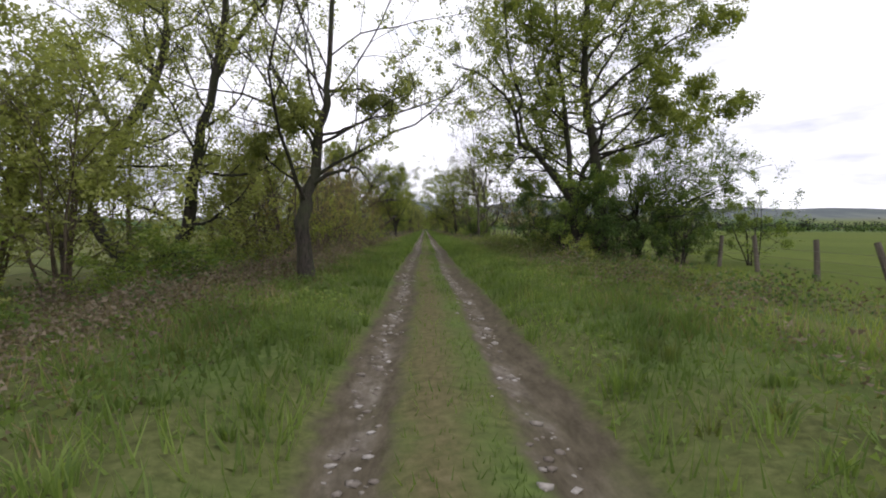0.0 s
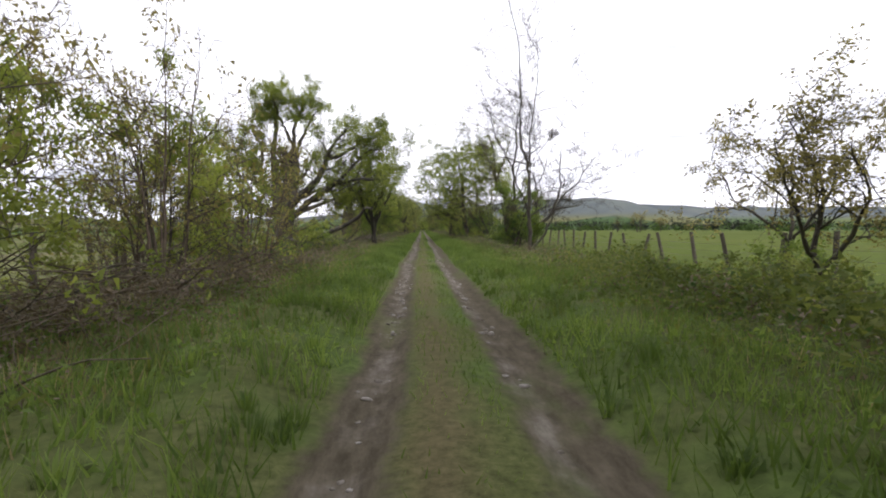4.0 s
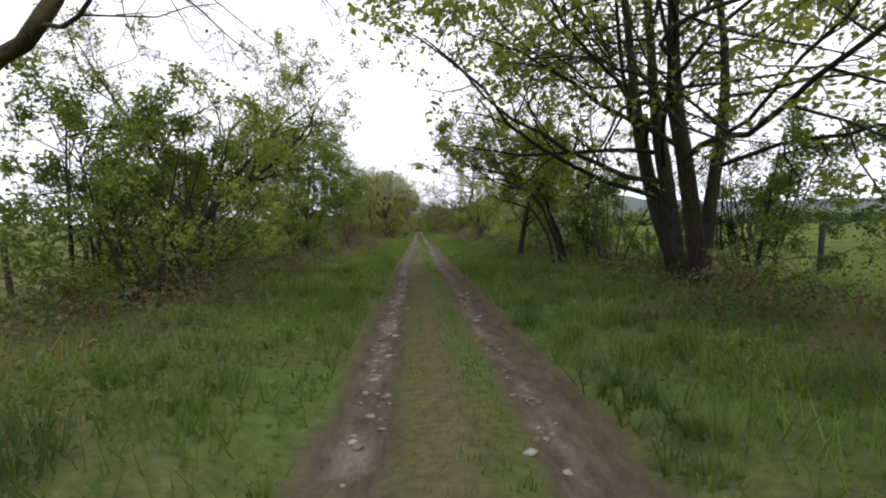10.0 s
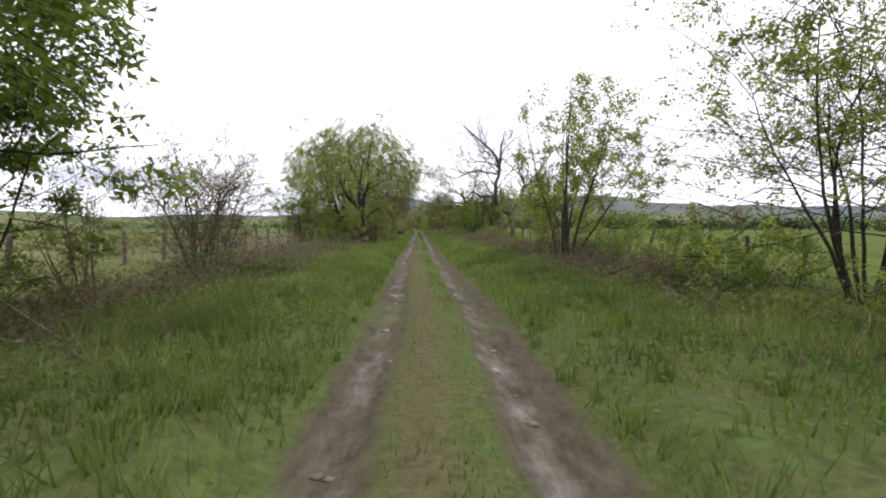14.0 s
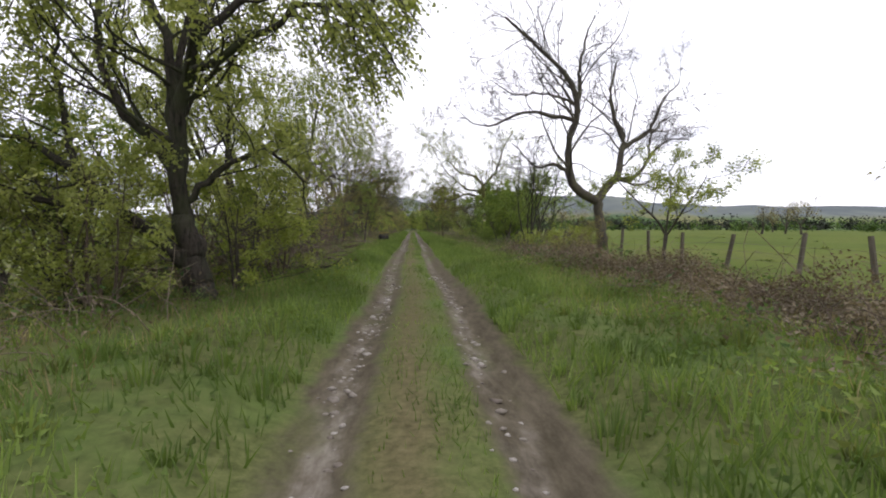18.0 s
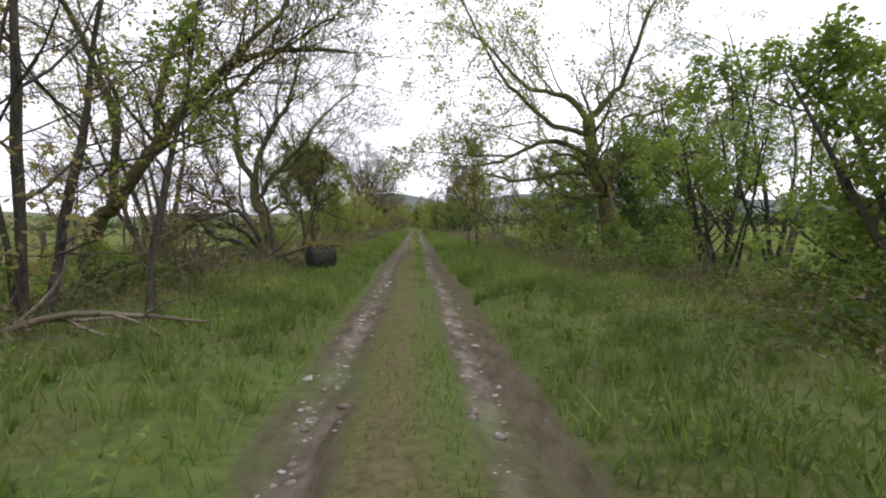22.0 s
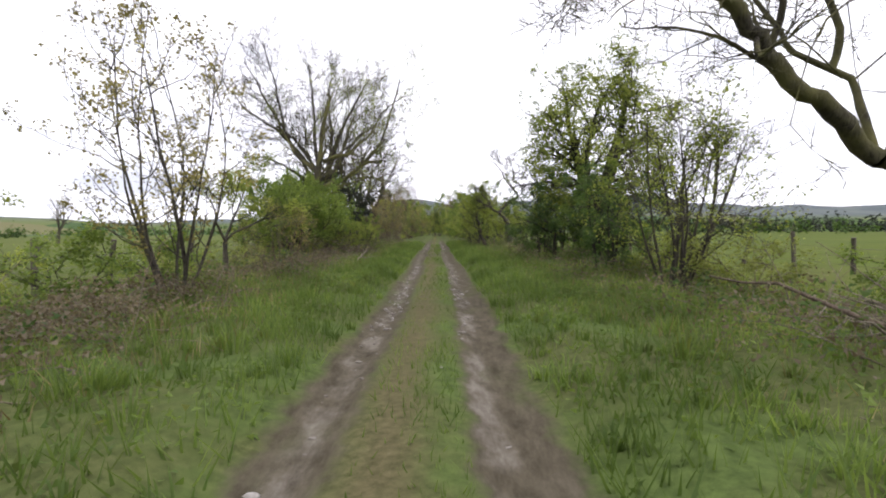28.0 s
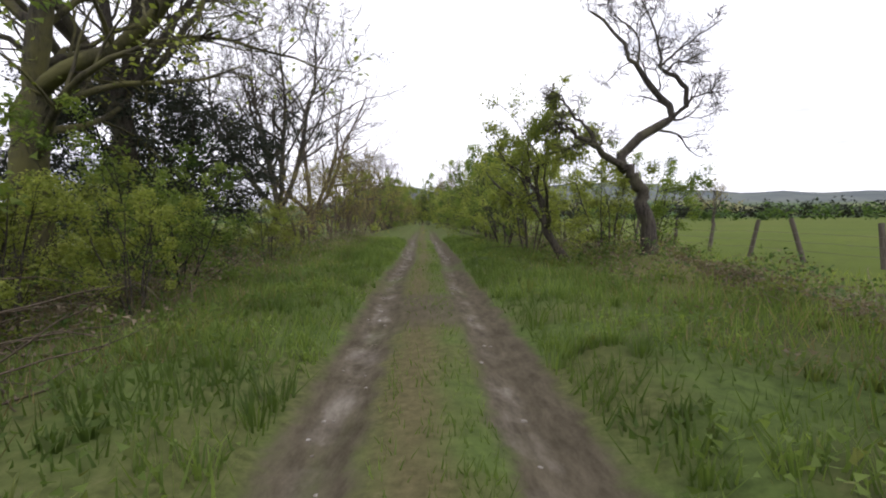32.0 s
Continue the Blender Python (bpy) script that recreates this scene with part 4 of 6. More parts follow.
tree("oak_tree", 11.29, 113.8, 11, 5.0, 50, "large half-bare oak with twisted limbs behind the fence", levels=5, limbs=14, subs=6, mids=5, twigs=3, wob=0.2, fork=0.2, thin=0.0065, reach=1.45, spread=0.8, leaves=1800, leaf=0.09, bark=BARK_DARK,
     shape=((-1, 0, 0.42, 0, "88:1.9 97:1.4 98:0.8"),
    (0, 0.97, 0.24, -0.2, "128:1.3 137:1.2 138:1.2 148:1.2 160:0.9 172:1.1 127:0.8 116:1.1 132:0.9"),
    (0, 1, 0.18, 0.2, "75:1.4 50:1.3 85:1 89:1.1 89:1.1 77:0.9"),
    (1, 0.08, 0.14, 0.1, "102:1.2 102:1 117:1.2 102:1 98:1.1 112:0.9"),
    (2, 0.25, 0.1, -0.2, "106:0.8 111:1.1 157:0.7"),
    (1, 0.43, 0.08, 0.3, "-173:0.8 -120:1")))
tree("thorn_bush", -6.1, 119.6, 3.5, 2.2, 52, "brown twiggy thorn bush barely in leaf", stems=9, trunk_r=0.05, leaves=3200, fork=0.08, limbs=11, leaf=0.06, leaf_mat=LEAF_BUD, bark=TWIG, category="bush", subs=6, mids=4)
tree("hazel_bush", 5.3, 124.0, 6.6, 2.0, 53, "round hazel with many stems on the bank", stems=9, trunk_r=0.06, leaves=15000, fork=0.2, limbs=7, leaf=0.09, leaf_mat=LEAF_SPRING, category="bush", subs=5, mids=4)
tree("willow_tree", -4.0, 142.7, 9.4, 4.8, 54, "large domed willow with leaning stems and hanging twigs in new leaf", leaves=44000, fork=0.15, limbs=11, bark=BARK_DARK, subs=5, mids=4, dome=2300, dome_low=-0.3, hang=0.9, reach=1.1, weep=0.10, leaf_mat=LEAF_WILLOW, leaf=0.085,
     shape=((-1, 0, 0.302, 0, "97:1 103:0.8"),
    (0, 1, 0.144, 0.1, "110:1.2 132:1.2 114:0.8 99:1.3 87:1.1 101:1.1"),
    (0, 1, 0.173, 0.15, "100:1.3 96:1.1 97:1.1 120:1.1 98:1.1 80:1.1"),
    (0, 1, 0.187, -0.15, "88:1.3 83:0.9 70:1 93:1.3 78:1.1 82:1.1"),
    (3, 0.33, 0.108, -0.2, "42:0.8 28:1.1 16:1 -22:0.9"),
    (3, 0.48, 0.101, 0.2, "44:0.9 41:1.2 10:1.4 -54:0.9"),
    (2, 0.31, 0.094, 0.3, "85:1.5 89:1.2 102:1.3"),
    (0, 0.41, 0.173, -0.05, "144:0.8 136:0.9 139:0.9 147:0.9 168:0.7"),
    (7, 0.6, 0.086, 0.2, "108:1.2 106:0.9 85:1.1"),
    (7, 0.4, 0.086, -0.3, "176:1.1 153:1.2"),
    (3, 0.02, 0.086, 0.1, "44:1.1 15:0.8 -39:0.9")))
tree("hawthorn_tree", -9.15, 145.3, 4.4, 2.4, 55, "dark green hawthorn beside the willow", stems=3, trunk_r=0.11, leaves=12000, fork=0.15, leaf_mat=LEAF_GREEN, leaf=0.08, limbs=8)
tree("dead_tree", 10.28, 159.8, 15.0, 8.2, 56, "bare gnarled dead tree with a forked trunk", levels=5, limbs=19, subs=6, mids=5, twigs=3, wob=0.2, fork=0.2, thin=0.0085, reach=1.45, spread=0.8, leaves=0, bark=BARK,
     shape=((-1, 0, 0.381, 0, "93:1.7 98:1.5"),
    (0, 1, 0.32, -0.08, "154:1.1 120:1.2 93:1.9 70:1.3 108:1.5 131:1.6 141:1.4 143:1.9"),
    (1, 0.5, 0.16, 0.12, "84:1.5 87:1.2 74:1.6 70:1.3"),
    (1, 0.25, 0.146, 0.12, "150:0.9 -179:1.1 132:1.6"),
    (1, 0.45, 0.146, -0.12, "170:1.6 178:1.4 -157:2 163:1.5"),
    (1, 0.53, 0.102, 0.08, "156:1 168:1 -179:1.5 147:1.5"),
    (0, 1, 0.291, 0.08, "51:1 51:1 83:1.1 81:0.9 112:1.3 98:1.4 74:1.6"),
    (6, 0.46, 0.16, -0.12, "38:1.8 67:1.5 53:1.5"),
    (6, 0.23, 0.16, 0.12, "6:1.2 50:1.4 45:1.4 5:1.6"),
    (8, 0.5, 0.087, 0.04, "84:1.2 51:1.3 12:1.4")))
tree("hawthorn_tree", 9.6, 151.9, 4.6, 2.1, 57, "small open hawthorn with flat tiers of leaves", trunk_r=0.09, bole=1.3, stems=3, leaves=5000, leaf_mat=LEAF_SPRING, leaf=0.09, flat=0.4, limbs=6)
tree("alder_tree", -3.6, 151.0, 6.0, 1.4, 58, "thin stem with few leaves beside fallen branches", trunk_r=0.06, leaves=1200, fork=0.4, leaf=0.09)
tree("willow_tree", -6.6, 154.5, 10.0, 5.0, 59, "leaning willow stems spreading over a brush heap", stems=6, trunk_r=0.16, lean=(-0.5, 0.05), leaves=22000, fork=0.42, limbs=7, bark=BARK_DARK, subs=6, mids=5, wob=0.24, **WILLOW)
tree("willow_tree", -7.2, 158.6, 9.0, 4.0, 159, "willow stems leaning away over the brush heap", stems=3, trunk_r=0.15, lean=(-0.55, 0), leaves=11000, fork=0.35, limbs=8, bark=BARK_DARK, subs=5, mids=4, **WILLOW)
tree("birch_tree", -7.6, 167.1, 13.0, 4.6, 60, "birch with hanging twigs and fresh leaves", trunk_r=0.30, leaves=30000, fork=0.2, limbs=24, bark=BARK_BIRCH, dome=1400, hang=1.2, weep=0.34, leaf_mat=LEAF_SPRING, leaf=0.08)
tree("alder_tree", -5.6, 172.0, 9.0, 4.0, 61, "bushy alder with fine grey twigs and few yellow leaves", stems=4, trunk_r=0.08, leaves=7500, fork=0.2, leaf_mat=LEAF_BUD, leaf=0.075, bark=BARK, limbs=9, levels=5, subs=5, mids=4, twigs=4, weep=0.1)
tree("hawthorn_tree", 6.9, 170.5, 4.4, 1.5, 62, "dense green hawthorn by the lane", stems=4, trunk_r=0.10, leaves=16000, fork=0.1, leaf_mat=LEAF_GREEN, leaf=0.09, limbs=8)
tree("ash_tree", 7.9, 166.5, 8.0, 2.4, 63, "bare ash with several thin upright stems", stems=5, trunk_r=0.07, leaves=0, lift=0.12, bark=BARK_DARK, limbs=8, subs=5, mids=4, spread=0.7)
tree("oak_tree", 8.32, 184.82, 12.5, 6.6, 64, "large spreading mossy oak with scattered new leaves", levels=5, limbs=14, subs=6, mids=5, twigs=3, wob=0.2, fork=0.2, thin=0.0065, reach=1.45, spread=0.8, leaves=16000, leaf=0.11, leaf_mat=LEAF_SPRING, bark=BARK_MOSS,
     shape=((-1, 0, 0.4, 0, "94:1.7 102:0.9 104:0.7 114:0.8 101:1 92:0.9"),
    (0, 1, 0.18, 0.2, "124:1 146:0.7 172:0.9 145:0.9 128:1.9 146:1.6"),
    (0, 1, 0.2, -0.2, "51:0.6 45:1 67:1.1 74:1.9 60:1.6"),
    (0, 0.53, 0.26, 0, "50:1.4 16:0.8 15:0.9 -14:1.1 11:1.3"),
    (3, 0.26, 0.14, 0.3, "92:1.2 67:0.5 7:0.9 18:1.3"),
    (0, 0.62, 0.13, -0.2, "178:1.4 -166:1 -175:1.2 169:1.1 -147:0.8"),
    (0, 0.75, 0.15, 0.2, "154:1.4 -178:1 -153:1 -157:0.8 -175:1 178:1.4"),
    (6, 0.53, 0.06, 0, "179:1.6 176:1.4 178:1.3"),
    (0, 0.89, 0.14, -0.3, "171:1.6 152:0.8 143:1.4 137:0.9 123:1.9 116:1.6")))
tree("hawthorn_tree", 10.6, 181.0, 8.0, 2.9, 65, "tall dark hawthorn at the fence", stems=4, trunk_r=0.11, leaves=6500, fork=0.15, leaf_mat=LEAF_GREEN, leaf=0.09, bark=BARK_DARK, limbs=8)
tree("hawthorn_tree", 13.0, 181.5, 9.6, 3.2, 66, "dark hawthorn with many stems at the fence", stems=4, trunk_r=0.10, leaves=6000, fork=0.15, leaf_mat=LEAF_GREEN, leaf=0.09, bark=BARK_DARK, limbs=8)
tree("ash_tree", -7.67, 176.5, 9.0, 4.8, 67, "leaning mossy ash with a long limb over the verge", levels=5, limbs=14, subs=6, mids=5, twigs=3, wob=0.2, fork=0.2, thin=0.0065, reach=1.45, spread=0.8, leaves=3500, leaf=0.08, bark=BARK_MOSS,
     shape=((-1, 0, 0.26, 0, "83:1.7 52:0.9"),
    (0, 1, 0.2, -0.1, "48:0.9 55:0.9 51:0.9 40:1.2 27:0.9 8:1 -5:1.2"),
    (1, 0.18, 0.08, 0.2, "-176:0.9 -146:1.4"),
    (1, 0.29, 0.11, 0.2, "95:1 78:1.4 67:1.1 74:1.4 84:1.1"),
    (0, 1, 0.12, -0.2, "84:1.8 100:1.5 108:1.4 103:1.4 92:1.1"),
    (1, 0.57, 0.08, 0.2, "49:1.2 50:0.9 64:0.5 72:1.2 81:1"),
    (1, 0.47, 0.07, -0.2, "11:0.9 33:1 32:1.2 27:1.2")))
tree("sapling", -3.8, 171.9, 6.0, 1.4, 68, "slender dark sapling on the verge", trunk_r=0.06, leaves=1600, fork=0.4, leaf_mat=LEAF_GREEN, leaf=0.09)
tree("willow_tree", -9.6, 183.6, 9.2, 4.4, 69, "leaning willow with grey stems and yellow-green new leaves", stems=6, trunk_r=0.10, lean=(-0.2, 0), leaves=14000, fork=0.35, leaf_mat=LEAF_WILLOW, leaf=0.07, limbs=8, subs=6, mids=5)
tree("willow_tree", -5.0, 181.7, 6.5, 3.6, 169, "many-stemmed willow with bare sloping stems", levels=5, limbs=12, subs=5, mids=4, twigs=3, wob=0.2, fork=0.2, thin=0.0065, reach=1.2, leaves=1500, leaf=0.06, leaf_mat=LEAF_BUD, bark=BARK,
     shape=((-1, 0, 0.12, -0.05, "107:1.7 141:0.9 158:0.7 143:1.1 149:1"),
    (-1, 0, 0.1, 0.2, "125:1.4 148:0.6 153:0.7 149:1.1"),
    (-1, 0, 0.1, -0.2, "120:1.1 166:0.8 139:0.8 156:1.1"),
    (-1, 0, 0.07, 0.1, "94:1.4 103:1 101:0.9 84:0.9 104:0.8"),
    (0, 0.4, 0.06, 0.1, "111:1 117:0.9 106:1"),
    (0, 0.2, 0.055, 0.3, "113:1 96:0.9 108:0.9 99:0.9"),
    (0, 0.6, 0.05, -0.2, "103:0.8 122:0.9"),
    (1, 0.5, 0.05, 0.2, "109:0.8 102:0.9"),
    (2, 0.5, 0.05, -0.2, "129:0.9 127:0.9")))
tree("sapling", -4.4, 184.2, 5.6, 1.2, 171, "slender dark stem with few buds beside a willow", trunk_r=0.055, leaves=700, fork=0.4, leaf_mat=LEAF_BUD, leaf=0.06, bark=BARK_DARK, lean=(0.06, 0))
tree("sapling", -4.9, 185.6, 5.0, 1.2, 172, "slender dark stem leaning towards the lane", trunk_r=0.05, leaves=700, fork=0.4, leaf_mat=LEAF_BUD, leaf=0.06, bark=BARK_DARK, lean=(0.3, 0))
tree("ash_tree", -6.5, 187.0, 11.4, 6.0, 70, "mossy ash with arching limbs and opening buds", levels=5, limbs=20, subs=6, mids=5, twigs=3, wob=0.2, fork=0.2, thin=0.0065, reach=1.45, spread=0.8, leaves=8500, leaf=0.07, leaf_mat=LEAF_BUD, bark=BARK_MOSS,
     shape=((-1, 0, 0.324, 0, "89:1.32 106:0.88 115:0.88 88:0.79"),
    (0, 1, 0.18, 0.1, "123:1.14 100:1.06 93:1.14 109:1.06 103:1.5 117:1.23"),
    (0, 0.85, 0.162, -0.1, "79:1.32 66:1.23 52:0.97 63:1.06 73:1.14 78:1.5 64:1.23"),
    (0, 0.72, 0.144, -0.2, "52:1.32 46:1.14 38:0.79 52:1.06 46:1.14 36:1.41"),
    (0, 0.5, 0.09, 0.3, "43:0.88 6:0.7 54:1.23 51:1.06"),
    (3, 0.18, 0.072, -0.3, "26:0.97 38:0.79 1:0.97 46:1.41 35:1.76"),
    (1, 0.29, 0.072, 0.3, "148:1.14 122:1.06 115:0.97"),
    (2, 0.4, 0.072, 0.2, "97:1.06 72:1.06 100:0.88 97:1.32 110:1.06")))
tree("sapling", 3.1, 192.8, 6.4, 1.6, 71, "thin dark tree on the verge", trunk_r=0.04, leaves=2600, fork=0.3, leaf_mat=LEAF_BUD, leaf=0.07, bark=BARK_DARK)
tree("sapling", 3.6, 192.5, 7.6, 2.2, 72, "thin dark tree beside its twin", trunk_r=0.095, leaves=5000, fork=0.3, leaf_mat=LEAF_BUD, leaf=0.07, bark=BARK_MOSS)
for i, (tx, ty, th) in enumerate(((10.0, 197.4, 6.6), (11.4, 192.6, 6.2), (12.6, 200.4, 6.8), (12.4, 205.2, 8.4), (14.5, 188.4, 7.0), (13.4, 192.6, 6.4))):
    tree("hawthorn_tree", tx, ty, th, 3.8, 80 + i, "twisted hawthorn with dark leaves along the fence", bole=1.2, stems=3, trunk_r=0.16, leaves=22000, leaf_mat=(LEAF_GREEN, LEAF_DARK)[i % 2], leaf=0.08, wob=0.26, bark=BARK_DARK, limbs=9)
tree("hawthorn_tree", -6.8, 198.0, 6.8, 4.0, 85, "broad hawthorn with a thick crown", trunk_r=0.20, bole=1.5, forks=((170, 45), (100, 70), (20, 50), (-60, 55)), leaves=48000, leaf_mat=LEAF_GREEN, leaf=0.09, wob=0.24, limbs=14, subs=6, mids=5, flat=0.3, puff=1.4)
tree("dead_tree", 8.29, 215.03, 10.5, 5.4, 86, "bare leaning tree with a thick crooked trunk", levels=5, limbs=14, subs=6, mids=5, twigs=3, wob=0.2, fork=0.2, thin=0.0065, reach=1.45, spread=0.8, leaves=0, bark=BARK_MOSS,
     shape=((-1, 0, 0.218, 0, "99:1.3 122:0.8 131:0.8 160:0.7"),
    (0, 1, 0.16, -0.1, "141:0.8 146:0.8 136:0.6 136:0.7 123:0.7"),
    (1, 1, 0.083, 0.1, "137:0.5 147:0.4 142:1 159:0.9 138:0.6 133:0.5"),
    (1, 0.98, 0.038, -0.2, "160:0.7 177:0.7 -153:0.9"),
    (1, 0.98, 0.058, 0.3, "85:0.7 110:0.6 95:0.7 94:0.5 82:0.4"),
    (1, 0.6, 0.064, -0.3, "80:0.6 116:0.6 141:0.6 96:0.8 94:0.6 107:0.5"),
    (5, 0.34, 0.038, 0.3, "64:0.7 91:0.8 83:0.7 85:0.4 72:0.3"),
    (0, 1, 0.076, 0.3, "92:0.8 85:0.5 153:0.9 100:0.4 113:0.7 95:0.9 94:0.6 106:0.5"),
    (0, 0.91, 0.134, 0, "81:1 82:0.7 74:0.4 118:0.7 85:1 95:1.1 94:0.6 82:0.5"),
    (8, 0.39, 0.051, 0.3, "4:0.9 48:0.6 29:0.6 4:0.8"),
    (8, 0.28, 0.044, -0.3, "19:0.7 1:1 -11:1.1"),
    (7, 0.29, 0.076, 0.2, "73:0.6 101:0.7 122:0.7 102:1.1 98:0.6 112:0.5")))
tree("poplar_tree", -5.8, 219.2, 6.9, 1.8, 87, "clump of thin upright poplar stems with small pale leaves", stems=8, trunk_r=0.045, leaves=5000, fork=0.15, limbs=8, lift=0.14, leaf_mat=LEAF_BUD, leaf=0.08, subs=4, mids=3)
tree("hazel_bush", 6.1, 220.3, 5.0, 1.9, 88, "wide hazel with many stems and pale new leaves", stems=10, trunk_r=0.05, leaves=4200, fork=0.2, limbs=7, leaf=0.08, leaf_mat=LEAF_SPRING, category="bush", subs=5, mids=4)
tree("hawthorn_tree", -7.8, 226.5, 4.5, 1.9, 89, "small hawthorn with an open crown", trunk_r=0.10, bole=1.3, stems=3, leaves=4500, leaf_mat=LEAF_SPRING, leaf=0.08, wob=0.28, limbs=6)
tree("oak_tree", 6.6, 229.6, 8.7, 3.0, 90, "leafy oak with its trunk wrapped in ivy", trunk_r=0.34, bole=2.6, stems=5, leaves=25000, limbs=10, leaf_mat=LEAF_SPRING, leaf=0.10, ivy=5000, dome=1100, dome_low=-0.55, hang=0.5, bark=BARK_DARK, limb_specs=((0.4, 180, 15, 3.0, 0.08), (0.6, -90, 20, 3, 0.08), (0.5, 0, 20, 2.0, 0.08)))
tree("ash_tree", 11.0, 228.5, 6.5, 3.6, 91, "bare spreading tree with arching twigs", stems=6, trunk_r=0.09, leaves=900, leaf=0.06, leaf_mat=LEAF_BUD, limbs=8, subs=6, mids=5)
tree("beech_tree", -7.88, 243.4, 14, 6.0, 92, "large bare beech with fine upswept twigs", levels=5, limbs=22, subs=7, mids=5, twigs=3, wob=0.12, fork=0.2, lift=0.05, spread=0.75, thin=0.008, leaves=0, bark=BARK, reach=0.85,
     shape=((-1, 0, 0.42, 0, "89:2.6 93:2.2"),
    (0, 0.99, 0.19, -0.2, "112:2.5 129:2.5 119:2.5 115:2.1"),
    (1, 0.01, 0.19, 0.2, "104:2.3 95:2.9 96:2.9 101:1.4"),
    (0, 1, 0.19, 0.3, "84:3.6 94:3.8 79:1.9"),
    (3, 0, 0.18, -0.3, "70:3.8 59:2.6 52:1.6"),
    (4, 0, 0.16, 0.2, "57:2.8 59:1.8 31:1.9"),
    (0, 0.93, 0.15, 0.1, "144:2.8 154:2.1 175:1.9"),
    (1, 0.11, 0.15, -0.2, "129:3.3 144:2.7 129:2.5"),
    (0, 0.98, 0.15, 0.5, "74:3.1 75:3.3 79:1.9"),
    (6, 0.01, 0.15, -0.5, "117:3.6 100:3.2 96:2.5")))
tree("beech_tree", -8.2, 257.5, 13, 5.2, 93, "bare brown beech in a row", bole=2.0, forks=((180, 52), (100, 78), (30, 60), (-60, 60)), trunk_r=0.34, leaves=0, limbs=16, levels=5, wob=0.14, lift=0.07, subs=7, mids=5, twigs=4, spread=0.8, thin=0.013)
tree("beech_tree", -8.6, 268.0, 13, 5.0, 193, "bare brown beech further along the row", bole=2.0, stems=4, trunk_r=0.32, leaves=0, limbs=8, levels=4, wob=0.15, lift=0.07, subs=7, mids=6, bark=TWIG)
for i, (tx, ty, th) in enumerate(((-7.8, 281.0, 12.0), (-7.0, 296.0, 11.5), (7.2, 290.0, 9.5), (-6.4, 312.0, 11.0), (6.2, 318.0, 10.0))):
    tree("beech_tree", tx, ty, th, 4.8, 195 + i, "bare brown tree at the far end of the lane", bole=1.8, stems=4, trunk_r=0.26, leaves=0, limbs=9, levels=4, wob=0.15, lift=0.07, subs=7, mids=7, bark=TWIG, thin=0.012)
tree("holly_tree", -8.4, 245.6, 6.0, 3.4, 94, "dark purple-green holly under bare trees", stems=3, trunk_r=0.12, leaves=40000, fork=0.1, leaf_mat=LEAF_HOLLY, leaf=0.095, bark=BARK_DARK, limbs=10, dome=1700, dome_low=-0.6, hang=0.3)
tree("oak_tree", -8.07, 240.4, 9.0, 4.0, 194, "oak with a thick mossy trunk and yellow-green leaves", levels=5, limbs=14, subs=6, mids=5, twigs=3, wob=0.2, fork=0.2, thin=0.0065, reach=1.45, spread=0.8, leaves=5000, leaf=0.10, leaf_mat=LEAF_SPRING, bark=BARK_MOSS, ivy=0,
     shape=((-1, 0, 0.45, 0, "88:2.1 89:1.1 84:1.1 78:1.2 82:1.2 84:2.2 72:1.8"),
    (0, 0.43, 0.22, -0.2, "29:1 15:1.1 33:0.9 38:0.7 43:1 55:0.8 66:2.2 74:1.8"),
    (0, 0.68, 0.14, 0.2, "24:1.1 8:0.8 45:0.9 43:0.7 57:2.2 40:1.8"),
    (1, 0.5, 0.12, -0.3, "8:0.8 8:0.8 30:0.9"),
    (0, 0.58, 0.15, 0.2, "138:1.3 132:1.2 119:2.2 112:1.8")))
tree("dead_tree", 5.09, 241.19, 6.8, 2.7, 95, "dead tree with a curved trunk and crooked branches", levels=5, limbs=9, subs=5, mids=4, twigs=3, wob=0.2, fork=0.2, thin=0.0065, reach=0.75, spread=0.8, leaves=0, bark=BARK,
     shape=((-1, 0, 0.187, 0, "96:1.4 116:0.5 125:0.4"),
    (0, 1, 0.144, 0.1, "72:0.4 43:0.6 23:0.6 84:0.4 134:0.6 127:0.5 125:0.5 115:0.6 141:0.7"),
    (1, 0.37, 0.058, -0.2, "40:0.4 57:0.2 16:0.5"),
    (2, 0.29, 0.072, 0.2, "91:0.5 141:0.5 135:0.2 86:0.5 108:0.7 101:0.7"),
    (3, 0.32, 0.036, 0.1, "39:0.4 2:0.8"),
    (3, 0.49, 0.036, -0.2, "39:0.8 35:0.8"),
    (1, 0.67, 0.036, 0.2, "85:0.7 128:0.8 110:0.5"),
    (0, 1, 0.108, -0.2, "147:0.7 153:0.7 154:0.5"),
    (7, 0.33, 0.065, 0.2, "115:0.6 134:0.6 108:0.4")))
tree("hawthorn_tree", 3.9, 243.4, 4.2, 2.6, 96, "leaning hawthorn with pale blossom-green leaves", trunk_r=0.14, bole=1.2, lean=(-0.3, 0), stems=4, leaves=14000, leaf_mat=LEAF_SPRING, leaf=0.07, wob=0.25, limbs=7)

for i, (tx, ty, th, nl) in enumerate(((-8.6, 11.5, 5.8, 14000), (-11.5, 13.0, 7.0, 14000), (-12.8, 21.0, 7.5, 9000), (-7.8, 19.0, 5.0, 8000), (-10.4, 9.6, 6.5, 12000))):
    tree("willow_bush", tx, ty, th, 2.6, 110 + i, "dense yellow-brown willow scrub beside the lane", stems=6, trunk_r=0.05, leaves=nl, fork=0.06, limbs=8, subs=5, mids=3, bark=TWIG, category="bush", leaf=0.10, leaf_mat=LEAF_WILLOW, puff=1.3)

